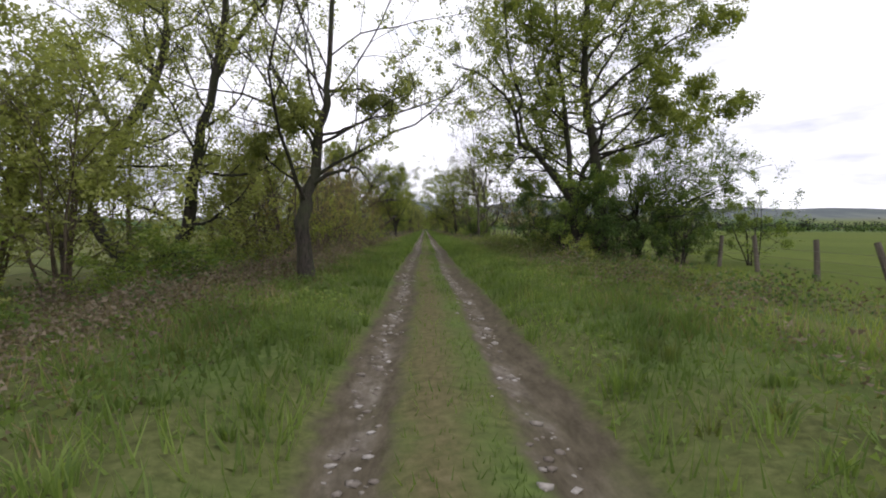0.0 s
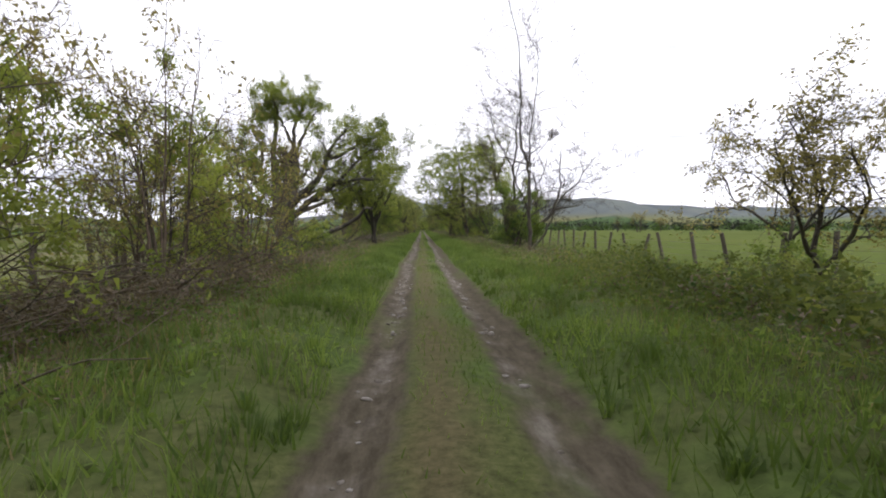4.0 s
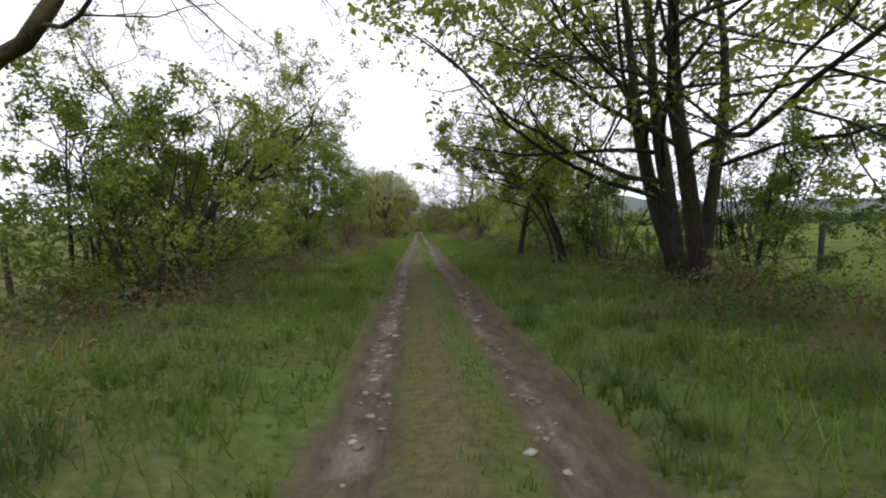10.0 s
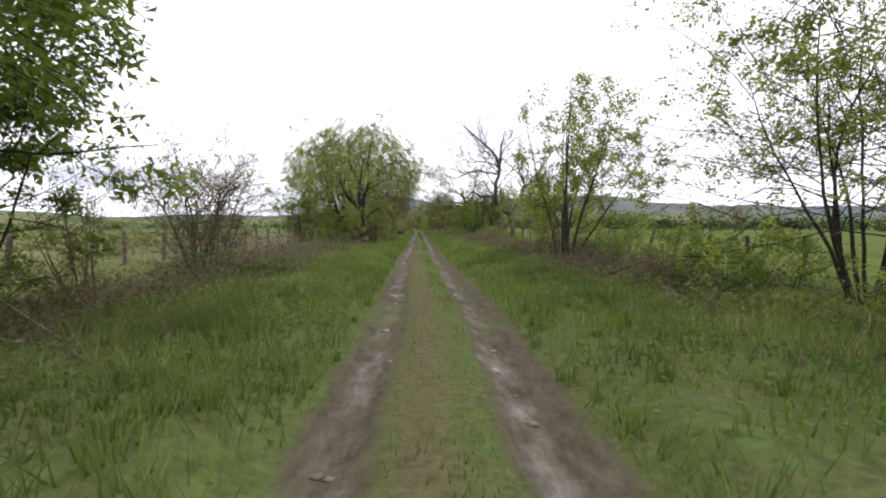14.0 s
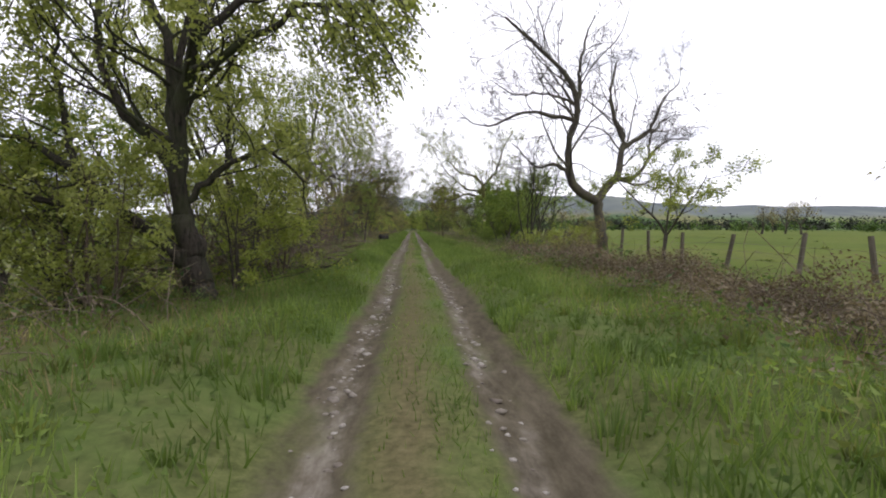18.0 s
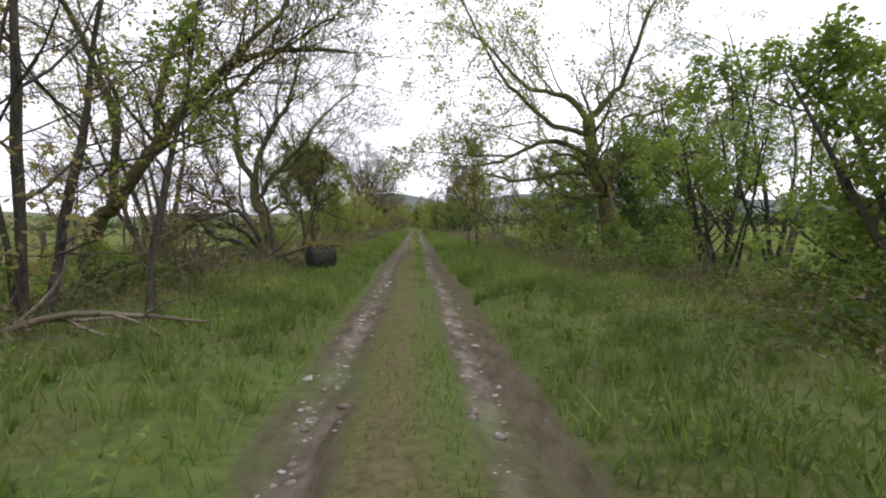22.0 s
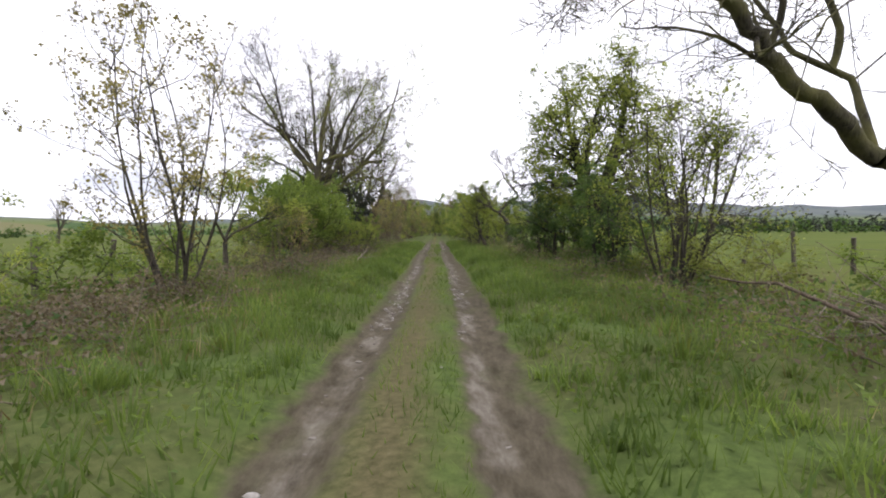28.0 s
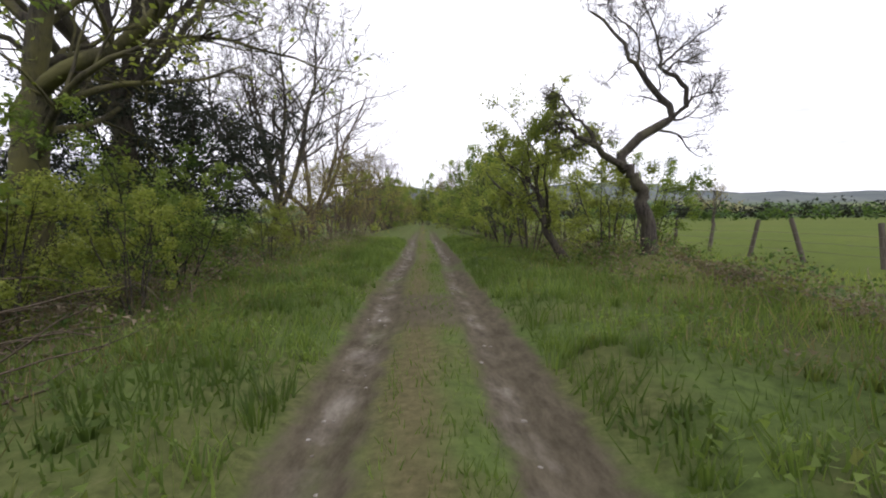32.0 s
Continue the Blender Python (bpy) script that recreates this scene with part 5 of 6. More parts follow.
tree("hawthorn_tree", -6.6, 231.0, 3.1, 2.9, 121, "low spreading green hawthorn with flat tiers", stems=4, trunk_r=0.11, bole=0.6, leaves=20000, flat=0.5, leaf_mat=LEAF_GREEN, leaf=0.08, wob=0.28, limbs=10, bark=BARK_DARK)
tree("hawthorn_tree", -7.4, 235.2, 4.5, 2.5, 120, "dense dark green hawthorn over a twig heap", stems=4, trunk_r=0.11, leaves=22000, fork=0.08, leaf_mat=LEAF_GREEN, leaf=0.09, bark=BARK_DARK, limbs=9)

# bushes of a few builds, repeated along both hedges
BUSH_KINDS = []
for i, (lm, bk, nl, lab) in enumerate(((LEAF_GREEN, BARK_DARK, 7200, "round green hawthorn bush in the hedge"), (LEAF_SPRING, BARK, 6400, "yellow-green bush in the hedge"),
                                       (LEAF_BUD, TWIG, 1800, "brown twiggy bush with a few buds"), (LEAF_DARK, BARK_DARK, 7200, "dark green bush in the hedge"), (LEAF_WILLOW, TWIG, 5600, "olive-brown willow bush in the thicket"))):
    b = tree("hedge_bush", 0.0 + 500 + 6 * i, -400, 4.0, 2.1, 300 + i, lab, stems=5, trunk_r=0.045, leaves=nl, fork=0.06, limbs=6, subs=4 if i != 2 else 7, mids=1 if i != 2 else 3, leaf=0.082, leaf_mat=lm, bark=bk, category="bush", spread=1.1, puff=1.3)
    b["group"] = "hedge bushes"
    BUSH_KINDS.append(b)
rng = random.Random(5)


def bush(x, y, kind, height=4.0, width=None):
    s = height / 4.0
    w = (width or height) / 4.0
    m = Matrix.Translation((x, y, float(ground_z(x, y)))) @ Matrix.Rotation(rng.random() * 6.28, 4, "Z") @ Matrix.Diagonal((w, w, s, 1))
    return copy_thing(BUSH_KINDS[kind], m)


for j in range(20):
    yy = 19.0 + j * 1.45
    bush(-5.6 - 1.1 * (j % 4) + 0.4 * rng.random(), yy, (2, 1, 2, 4)[j % 4], 5.2 - 0.05 * j + 0.8 * rng.random(), 3.8)
BUSHES_START = [(6.5, 23.0, 0, 4.6), (7.9, 22.7, 3, 4.2), (6.4, 24.2, 3, 2.4), (8.2, 26.0, 3, 3.2), (9.5, 22.2, 3, 2.2), (11.0, 21.2, 3, 2.8), (7.7, 21.6, 3, 1.9), (10.6, 27.0, 3, 3.4), (12.6, 24.2, 3, 3.6), (13.5, 28.0, 0, 3.6), (14.5, 21.5, 0, 3.6), (5.9, 26.2, 3, 3.6), (8.8, 31.5, 3, 3.0), (-6.1, 54.2, 1, 2.5), (-7.4, 54.8, 1, 1.9), (-7.0, 70.5, 2, 3.2), (5.8, 57.4, 3, 2.4), (7.0, 86.0, 3, 3.0), (-6.2, 90.5, 0, 4.6), (7.4, 90.5, 0, 4.2), (-5.6, 92.0, 1, 5.2), (-8.6, 92.5, 0, 5.6)]
BUSHES_MIDDLE = [(8.6, 93.0, 3, 3.6), (-8.4, 96.4, 0, 4.4), (-9.2, 97.5, 1, 4.8), (6.4, 98.0, 3, 4.0), (-9.8, 101.0, 2, 4.4), (7.0, 101.5, 0, 4.6), (-8.8, 104.0, 0, 3.8), (8.6, 104.5, 1, 4.2), (5.8, 105.5, 1, 4.0), (-8.6, 106.0, 1, 4.6), (-6.6, 107.2, 0, 3.6), (-10.0, 109.0, 0, 4.2), (-7.2, 110.2, 0, 3.0), (-7.2, 113.3, 0, 3.8), (-9.4, 115.0, 0, 3.6), (-6.9, 115.9, 2, 2.6), (11.0, 111.0, 0, 2.6), (6.6, 128.5, 1, 4.2), (6.8, 132.0, 1, 3.6)]
BUSHES_WILLOW = [(-3.5, 146.0, 4, 3.2), (-6.2, 147.6, 4, 4.6), (-3.7, 143.9, 1, 3.0), (-5.3, 141.9, 4, 3.2), (-6.4, 142.8, 1, 3.6), (8.0, 139.0, 2, 3.0), (7.4, 155.0, 1, 2.0), (8.2, 156.6, 2, 2.2), (7.0, 157.6, 1, 1.7), (8.4, 158.6, 1, 1.4), (6.6, 161.6, 1, 1.4), (7.4, 163.4, 1, 1.3), (6.4, 153.0, 2, 1.5), (-9.6, 147.0, 0, 4.2), (-9.2, 158.0, 1, 4.6), (-6.4, 156.8, 2, 3.2), (-8.4, 160.4, 2, 4.0), (-7.4, 163.0, 1, 3.4), (-5.2, 161.5, 2, 4.0), (-5.2, 164.5, 0, 3.4), (-6.8, 176.2, 2, 3.4), (8.0, 177.0, 0, 5.0), (-7.2, 180.0, 2, 4.0), (8.8, 183.6, 3, 1.9), (11.6, 186.5, 3, 2.4), (7.2, 189.6, 0, 2.7), (7.4, 191.5, 0, 3.6), (-6.8, 197.0, 1, 3.0), (-10.4, 197.0, 2, 3.2)]
BUSHES_END = [(5.3, 229.0, 3, 3.8), (6.9, 228.2, 0, 3.8), (8.4, 230.0, 3, 4.0), (7.6, 232.0, 0, 4.4), (5.3, 231.6, 3, 3.4), (-6.0, 203.5, 1, 4.4), (-7.4, 206.5, 1, 4.8), (-5.6, 207.5, 4, 3.8), (-6.6, 210.5, 1, 4.2), (-5.4, 206.5, 2, 3.6), (-7.4, 214.5, 1, 2.6), (-4.9, 224.0, 2, 2.2), (5.8, 224.6, 3, 3.6), (7.9, 231.5, 3, 4.2), (-7.2, 233.2, 0, 3.4), (-5.6, 234.5, 2, 2.0), (-5.6, 236.4, 1, 2.4), (-9.8, 236.6, 1, 4.4), (-4.2, 237.2, 1, 2.0), (-5.0, 236.0, 1, 2.2), (-6.2, 236.8, 1, 2.4), (-4.6, 239.4, 0, 2.2), (-6.2, 240.6, 0, 3.4), (5.0, 243.4, 1, 3.0), (6.6, 244.6, 0, 3.2), (-7.6, 245.0, 3, 4.0), (3.7, 247.5, 1, 4.2), (3.5, 252.0, 0, 4.2), (3.5, 256.5, 1, 4.4), (-5.2, 246.5, 1, 2.4), (-5.6, 253.0, 2, 4.0), (7.6, 256.0, 1, 4.6), (5.6, 259.0, 0, 4.6), (-5.8, 262.0, 2, 5.0)]
for bx, by, bk, bh in BUSHES_START + BUSHES_MIDDLE + BUSHES_WILLOW + BUSHES_END:
    bush(bx, by, bk, bh, bh * 0.95)
for j in range(17):
    yy = 264 + j * 4.4
    bush(4.6 + rng.random() * 1.6 - 0.09 * j, yy, rng.choice((0, 1, 3)), 4.6 + 2.5 * rng.random(), 5.2)
    bush(-4.8 - rng.random() * 1.6 + 0.09 * j, yy + 2, rng.choice((0, 1, 2)), 4.8 + 3.0 * rng.random(), 5.4)
for j in range(10):
    bush(-7 + 1.6 * j, 338 + 4 * rng.random(), rng.choice((0, 2, 2, 1)), 6.0 + 5.0 * rng.random(), 6.0)
LOW_KINDS = []
for i, (lm, bk, nl, lab) in enumerate(((LEAF_GREEN, BARK_DARK, 2600, "low green shrub in the hedge bottom"), (LEAF_SPRING, TWIG, 2300, "low yellow-green shrub in the hedge bottom"), (LEAF_WILLOW, TWIG, 1700, "low twiggy brown shrub in the hedge bottom"))):
    b = tree("low_shrub", 540.0 + 6 * i, -400, 1.8, 1.1, 340 + i, lab, stems=3, trunk_r=0.022, leaves=nl, fork=0.05, limbs=6, subs=4, mids=1, leaf=0.085, leaf_mat=lm, bark=bk, category="bush", spread=1.1, puff=1.3)
    b["group"] = "hedge shrubs"
    LOW_KINDS.append(b)
STRETCHES = ((-1, 3, 20, 1.6), (-1, 44, 57, 3.2), (-1, 80, 114, 2.2), (-1, 148, 190, 3.0), (-1, 194, 203, 3.6), (-1, 216, 262, 2.6), (1, 20, 38, 3.4), (1, 78, 130, 2.6), (1, 160, 204, 3.2), (1, 217, 226, 3.0))
for side, y0, y1, step in STRETCHES:
    yy = y0
    while yy < y1:
        xx = side * (5.8 + 4.2 * rng.random())
        s = 0.5 + 0.45 * rng.random()
        m = Matrix.Translation((xx, yy, float(ground_z(xx, yy)))) @ Matrix.Rotation(rng.random() * 6.28, 4, "Z") @ Matrix.Diagonal((s * 1.15, s * 1.15, s, 1))
        copy_thing(LOW_KINDS[rng.choice((0, 0, 1, 2))], m)
        yy += step * (0.6 + 0.8 * rng.random())
for b in BUSH_KINDS + LOW_KINDS:
    for o in (*b.children_recursive, b):
        bpy.data.objects.remove(o)


# ---- grass and undergrowth ----
grng = np.random.default_rng(77)


def blades(name, label, count, xs, ys, tall, width, material, lean=0.35):
    """Upright grass blades over a stretch of the lane."""
    x = grng.uniform(*xs, count)
    y = grng.uniform(*ys, count)
    clump = np.sin(x * 3.1 + 1.7 * np.sin(y * 1.3)) * np.sin(y * 2.3 + 0.8 * x) + 0.6 * np.sin(y * 0.6 + x)
    keep = grng.random(count) < 0.62 + 0.32 * clump
    xr = x - wander(y)
    keep &= np.abs(np.abs(xr) - 0.78) > 0.33 + 0.10 * grng.random(count)
    keep &= grng.random(count) < 0.3 + 0.7 * np.clip((np.abs(xr + 0.18) - 0.08) / 0.3, 0, 1)
    x, y, clump = x[keep], y[keep], clump[keep]
    n = len(x)
    h = tall * (0.55 + 0.6 * grng.random(n)) * (1 + 0.3 * clump)
    a = grng.random(n) * 6.28
    w = width * (0.7 + 0.6 * grng.random(n))
    b = np.stack([x, y, ground_z(x, y) - 0.01], 1)
    side = np.stack([np.cos(a), np.sin(a), np.zeros(n)], 1) * w[:, None] * 0.5
    l = grng.normal(size=(n, 2)) * lean * h[:, None]
    tip = b + np.stack([l[:, 0], l[:, 1], h], 1)
    v = np.stack([b - side, b + side, tip], 1).reshape(-1, 3)
    return tagged(mesh_object(name, v, np.arange(3 * n).reshape(n, 3), material), label, "grass", kind="stuff")


blades("verge_grass", "lush green verge grass beside the wheel ruts", 170000, (1.05, 4.8), (-3, 262), 0.27, 0.021, GRASS_LUSH)
blades("verge_grass", "lush green verge grass beside the wheel ruts", 170000, (-4.8, -1.05), (-3, 262), 0.27, 0.021, GRASS_LUSH)
blades("middle_grass", "short worn grass between the wheel ruts", 70000, (-0.46, 0.46), (-3, 262), 0.09, 0.014, GRASS_LUSH)
blades("dry_grass", "bleached old grass in patches on the verge", 20000, (2.6, 4.8), (-3, 262), 0.26, 0.016, GRASS_DRY)
blades("dry_grass", "bleached old grass in patches on the verge", 30000, (-4.8, -2.4), (-3, 262), 0.28, 0.016, GRASS_DRY)


def tussocks(name, label, count, xs, ys, tall, material):
    """Coarse clumps of longer grass, arching outwards."""
    cx, cy = grng.uniform(*xs, count), grng.uniform(*ys, count)
    sgn = np.where(grng.random(count) < 0.5, -1, 1)
    cx = cx * sgn
    per = 26
    size = 0.55 + 0.9 * grng.random((count, 1)) ** 2
    a = grng.random((count, per)) * 6.28
    r = 0.13 * np.sqrt(grng.random((count, per))) * size
    x, y = cx[:, None] + np.cos(a) * r, cy[:, None] + np.sin(a) * r
    h = tall * size * (0.6 + 0.5 * grng.random((count, per)))
    out = (0.2 + 0.9 * grng.random((count, per))) * h * 0.7
    b = np.stack([x, y, ground_z(x, y) - 0.01], -1).reshape(-1, 3)
    dv = np.stack([np.cos(a) * out, np.sin(a) * out, h], -1).reshape(-1, 3)
    sd = np.stack([-np.sin(a), np.cos(a), np.zeros_like(a)], -1).reshape(-1, 3) * 0.008
    keep = np.abs(np.abs(b[:, 0] + dv[:, 0] * 0.6 - wander(b[:, 1])) - 0.78) > 0.32
    b, dv, sd = b[keep], dv[keep], sd[keep]
    mid = b + dv * np.array([0.4, 0.4, 0.62])
    v = np.stack([b - sd, b + sd, mid + sd * 0.9, b + dv * np.array([1, 1, 0.88]), mid - sd * 0.9], 1)
    k = (np.arange(len(b)) * 5)[:, None]
    f = np.concatenate([k + np.array([[0, 1, 2]]), k + np.array([[0, 2, 4]]), k + np.array([[4, 2, 3]])])
    return tagged(mesh_object(name, v.reshape(-1, 3), f, material), label, "grass", kind="stuff")


tussocks("grass_tussocks", "uneven green tussocks along the edges of the ruts", 2400, (1.14, 3.4), (-3, 255), 0.26, GRASS_LUSH)
tussocks("grass_tussocks", "darker grass clumps on the verges", 700, (1.5, 4.4), (-3, 255), 0.27, NETTLE)
blades("rough_grass", "rank grass under the hedge", 60000, (4.4, 11), (-3, 262), 0.34, 0.024, GRASS)
blades("rough_grass", "rank grass under the hedge", 60000, (-11, -4.4), (-3, 262), 0.34, 0.024, GRASS)
blades("dry_grass", "pale dead grass stalks in the hedge bottom", 9000, (4.0, 9.5), (-3, 262), 0.42, 0.016, GRASS_DRY)
blades("dry_grass", "pale dead grass stalks in the hedge bottom", 12000, (-9.5, -3.4), (-3, 262), 0.42, 0.016, GRASS_DRY)


def cover(name, label, patches, leaf, material, category):
    """Low leafy cover: mounds given as x, y, half-width, half-length, height, leaves."""
    C = []
    for px, py, rx, ry, hh, n in patches:
        u = grng.normal(size=(n, 2)) * 0.5
        u = u[np.hypot(u[:, 0], u[:, 1]) < 1.25]
        x, y = px + u[:, 0] * rx, py + u[:, 1] * ry
        lump = 0.55 + 0.45 * np.sin(x * 2.7 + py) * np.sin(y * 2.2 + px)
        top = hh * lump * np.clip(1.25 - (u[:, 0] ** 2 + u[:, 1] ** 2), 0.15, 1)
        C.append(np.stack([x, y, ground_z(x, y) + top * np.sqrt(grng.random(len(x)))], 1))
    C = np.concatenate(C)
    C = C[np.abs(C[:, 0]) > 1.7]
    v, f = leaf_cards(grng, C, leaf, 0.2)
    return tagged(mesh_object(name, v, f, material), label, category, kind="stuff")


def carpet(name, label, count, xs, ys, leaf, high, material, category, bare=0.35):
    """An uneven leafy carpet of low plants over a strip, on both sides of the lane."""
    x = grng.uniform(*xs, count) * np.where(grng.random(count) < 0.5, -1, 1)
    y = grng.uniform(*ys, count)
    mound = 0.5 + 0.28 * np.sin(x * 2.3 + 1.9 * np.sin(y * 0.7)) + 0.28 * np.sin(y * 1.9 + 1.3 * np.sin(x * 1.7 + y * 0.23)) + 0.2 * np.sin(y * 0.41 + x * 0.6)
    keep = mound + 0.3 * grng.normal(size=count) > bare
    x, y, mound = x[keep], y[keep], np.clip(mound[keep], 0.1, 1.2)
    near = np.clip((np.abs(x) - xs[0] + 0.12) / 0.5, 0.25, 1)
    z = ground_z(x, y) + high * near * mound * (0.25 + 0.75 * grng.random(len(x)))
    v, f = leaf_cards(grng, np.stack([x, y, z], 1), leaf, -0.2)
    return tagged(mesh_object(name, v, f, material), label, category, kind="stuff")


carpet("verge_herbs", "leafy green herbs and soft grass on the verges", 130000, (1.2, 4.4), (-2, 262), 0.06, 0.30, GRASS_LUSH, "weeds")
carpet("dock_leaves", "darker broad-leaved weeds in the verges", 60000, (1.5, 5.2), (-2, 262), 0.07, 0.30, NETTLE, "weeds", 0.72)
carpet("bramble_bank", "dark tangled brambles in the ditch below the hedge", 120000, (3.7, 8.4), (-2, 262), 0.08, 0.8, LEAF_DARK, "brambles", 0.5)
carpet("leaf_litter", "brown dead stalks and leaf litter in the ditch", 270000, (3.2, 8.6), (-2, 262), 0.06, 0.7, LEAF_BRACKEN, "litter", 0.5)


def thicket(name, label, count, xs, ys, material):
    """Thin arching stems of bramble and dead wood, tangled along the hedge bottom."""
    x, y = grng.uniform(*xs, count), grng.uniform(*ys, count)
    keep = np.sin(y * 0.33 + 2 * np.sin(y * 0.09)) + 0.5 * np.sin(x * 1.7 + y * 0.8) + 0.5 * grng.normal(size=count) > -0.3
    x, y = x[keep], y[keep]
    n = len(x)
    P = grow(grng, np.stack([x, y, ground_z(x, y)], 1), np.stack([grng.normal(size=n), grng.normal(size=n), 0.4 + grng.random(n)], 1), 0.6 + 1.3 * grng.random(n), 4, 0.2, -0.22)
    P = P[(np.abs(P[..., 0]) > 2.2).all(1)]
    return tagged(mesh_object(name, *tubes(P, np.full(P.shape[:2], 0.008) * np.linspace(1.2, 0.5, 5), 3), material), label, "brambles", kind="stuff")


thicket("bramble_stems", "grey-brown tangle of bramble stems and dead sticks", 6400, (-8.4, -3.3), (10, 262), DRY_STEM)
thicket("bramble_stems", "brown tangle of bramble stems in the ditch", 3600, (4.2, 8.2), (14, 262), DRY_STEM)
thicket("bramble_stems", "reddish-brown tangle of dead stems on the bank", 2600, (4.4, 7.6), (116, 160), TWIG)
nettles = [(5.6, 24 + 2.5 * i, 2.4, 2.2, 1.1, 2200) for i in range(8)] + [(6.5, 12 + 3 * i, 2.0, 2.0, 0.8, 1000) for i in range(4)]
nettles += [(sx * grng.uniform(4.4, 8.0), grng.uniform(44, 262), 1.3, 1.6, 0.55, 500) for sx in (-1, 1) for _ in range(60)]
cover("nettle_bank", "rank nettles and brambles along the hedge bottom", nettles, 0.10, NETTLE, "weeds")
bracken = [(-5.6 - 1.5 * (i % 3), 49 + 0.8 * i, 1.8, 1.6, 0.6, 600) for i in range(18)] + [(-4.8, 70.4, 1.7, 2.0, 0.95, 1900), (-5.6, 73.6, 1.6, 1.8, 0.8, 1400), (-6.0, 66.5, 1.8, 2.0, 0.8, 1400)] + [(5.8, 117 + 2.2 * i, 1.5, 1.6, 0.95, 1500) for i in range(20)] + [(-6.2, 60 + 2.4 * i, 2.4, 1.8, 0.7, 1000) for i in range(8)]
bracken += [(-6.4, 112 + 2.4 * i, 2.4, 1.8, 0.7, 900) for i in range(12)] + [(-5.4, 193 + 2.2 * i, 2.2, 1.6, 0.85, 1100) for i in range(12)]
bracken += [(-4.9, 3 + 2.2 * i, 2.2, 1.8, 0.7, 1000) for i in range(9)]
bracken += [(-5.2, 21 + 2.2 * i, 2.0, 1.8, 0.9, 1200) for i in range(11)] + [(6.2, 236 + 2.0 * i, 1.2, 1.4, 0.55, 800) for i in range(6)] + [(6.6, 176 + 2.4 * i, 1.4, 1.6, 0.35, 260) for i in range(8)]
bracken += [(-5.4, 222 + 2.2 * i, 1.8, 1.5, 0.7, 800) for i in range(10)] + [(-5.6, 146 + 2.2 * i, 1.6, 1.5, 0.4, 380) for i in range(10)]
bracken = [(*b[:5], int(b[5] * 2.6)) for b in bracken]
rust = [(6.4, 139 + 1.7 * i, 1.3, 1.2, (0.7, 1.2, 0.8, 1.0)[i % 4], 1500) for i in range(13)] + [(7.6, 146.5, 1.2, 1.6, 1.2, 1500), (7.2, 161, 1.2, 1.5, 0.7, 900), (7.0, 168, 1.2, 1.5, 0.6, 800)]
cover("dead_brambles", "reddish-brown mounds of dead brambles on the bank", rust, 0.05, LEAF_RUST, "brambles")
cover("dead_bracken", "rust-brown dead bracken and leaf litter", bracken, 0.056, LEAF_BRACKEN, "bracken")

rushes = [(-grng.uniform(13, 75), grng.uniform(30, 200), grng.uniform(0.5, 1.6), grng.uniform(0.5, 1.6), grng.uniform(0.3, 0.6), 70) for _ in range(230)]
cover("rush_clumps", "dark rush clumps scattered over the rough pasture", rushes, 0.22, NETTLE, "rushes")
tufts = [(grng.uniform(15, 60), grng.uniform(60, 240), 0.5, 0.5, 0.3, 40) for _ in range(70)]
cover("thistle_tufts", "dark thistle tufts in the green pasture", tufts, 0.16, NETTLE, "weeds")

# ---- field fences ----
post_bm = bmesh.new()
bmesh.ops.create_cone(post_bm, cap_ends=True, segments=8, radius1=0.09, radius2=0.078, depth=1.8)
for v in post_bm.verts:
    v.co.z += 0.40
    v.co.x += 0.008 * math.sin(9 * v.co.z)
post_mesh = bpy.data.meshes.new("post")
post_bm.to_mesh(post_mesh)
post_bm.free()
post_mesh.materials.append(POST)
prng = random.Random(8)


def fence(label, line, spacing, wild, tilt):
    root = tagged(new("fence"), label, "fence")
    y, tops = line[0][0], []
    while y < line[-1][0]:
        x = float(np.interp(y, [p[0] for p in line], [p[1] for p in line]))
        ob = new("post", post_mesh)
        ob.parent = root
        lx, ly = prng.gauss(tilt, wild), prng.gauss(0, 0.6 * wild)
        ob.location = (x, y, float(ground_z(x, y)))
        ob.rotation_euler = (ly, lx, prng.random() * 6)
        ob.scale = (1, 1, 1.0 + 0.16 * prng.random())
        tops.append(((x, y, float(ground_z(x, y))), lx, ly))
        y += spacing * (0.85 + 0.3 * prng.random())
    for h in (0.35, 0.65, 0.95):
        P = np.array([[(p[0] + lx * h, p[1] - ly * h, p[2] + h) for p, lx, ly in tops]])
        mesh_object("wire", *tubes(P, np.full(P.shape[:2], 0.006), 3), WIRE, root)
    return root


fence("weathered post-and-wire fence, posts leaning, along the field", [(-8, 12.0), (75, 12.0), (128, 11.4), (149, 13.4), (153, 12.4), (160, 11.2), (164, 10.1), (172, 10.8), (186, 14.0), (215, 15.5), (235, 14.0), (250, 12.4), (330, 12.4)], 2.6, 0.09, -0.15)
fence("old post-and-wire fence with uneven posts along the pasture", [(-8, -8.6), (28, -9.2), (50, -11.0), (75, -11.0), (110, -11.9), (155, -12.6), (205, -11.7), (224, -10.2), (250, -10.6), (330, -11.0)], 2.9, 0.10, -0.04)


# a collapsed rail with two crossed posts in the field fence
broken = tagged(new("broken_fence"), "collapsed rail and slanting brace at leaning fence posts", "fence")
broken.location = (10.0, 165.0, float(ground_z(10.0, 165.0)))
for dx, dy, slope in ((0.0, -1.0, 0.1), (0.1, 1.6, -0.55)):
    ob = new("post", post_mesh)
    ob.parent = broken
    ob.location, ob.rotation_euler = (dx, dy, 0.0), (slope, -0.2, 0.0)
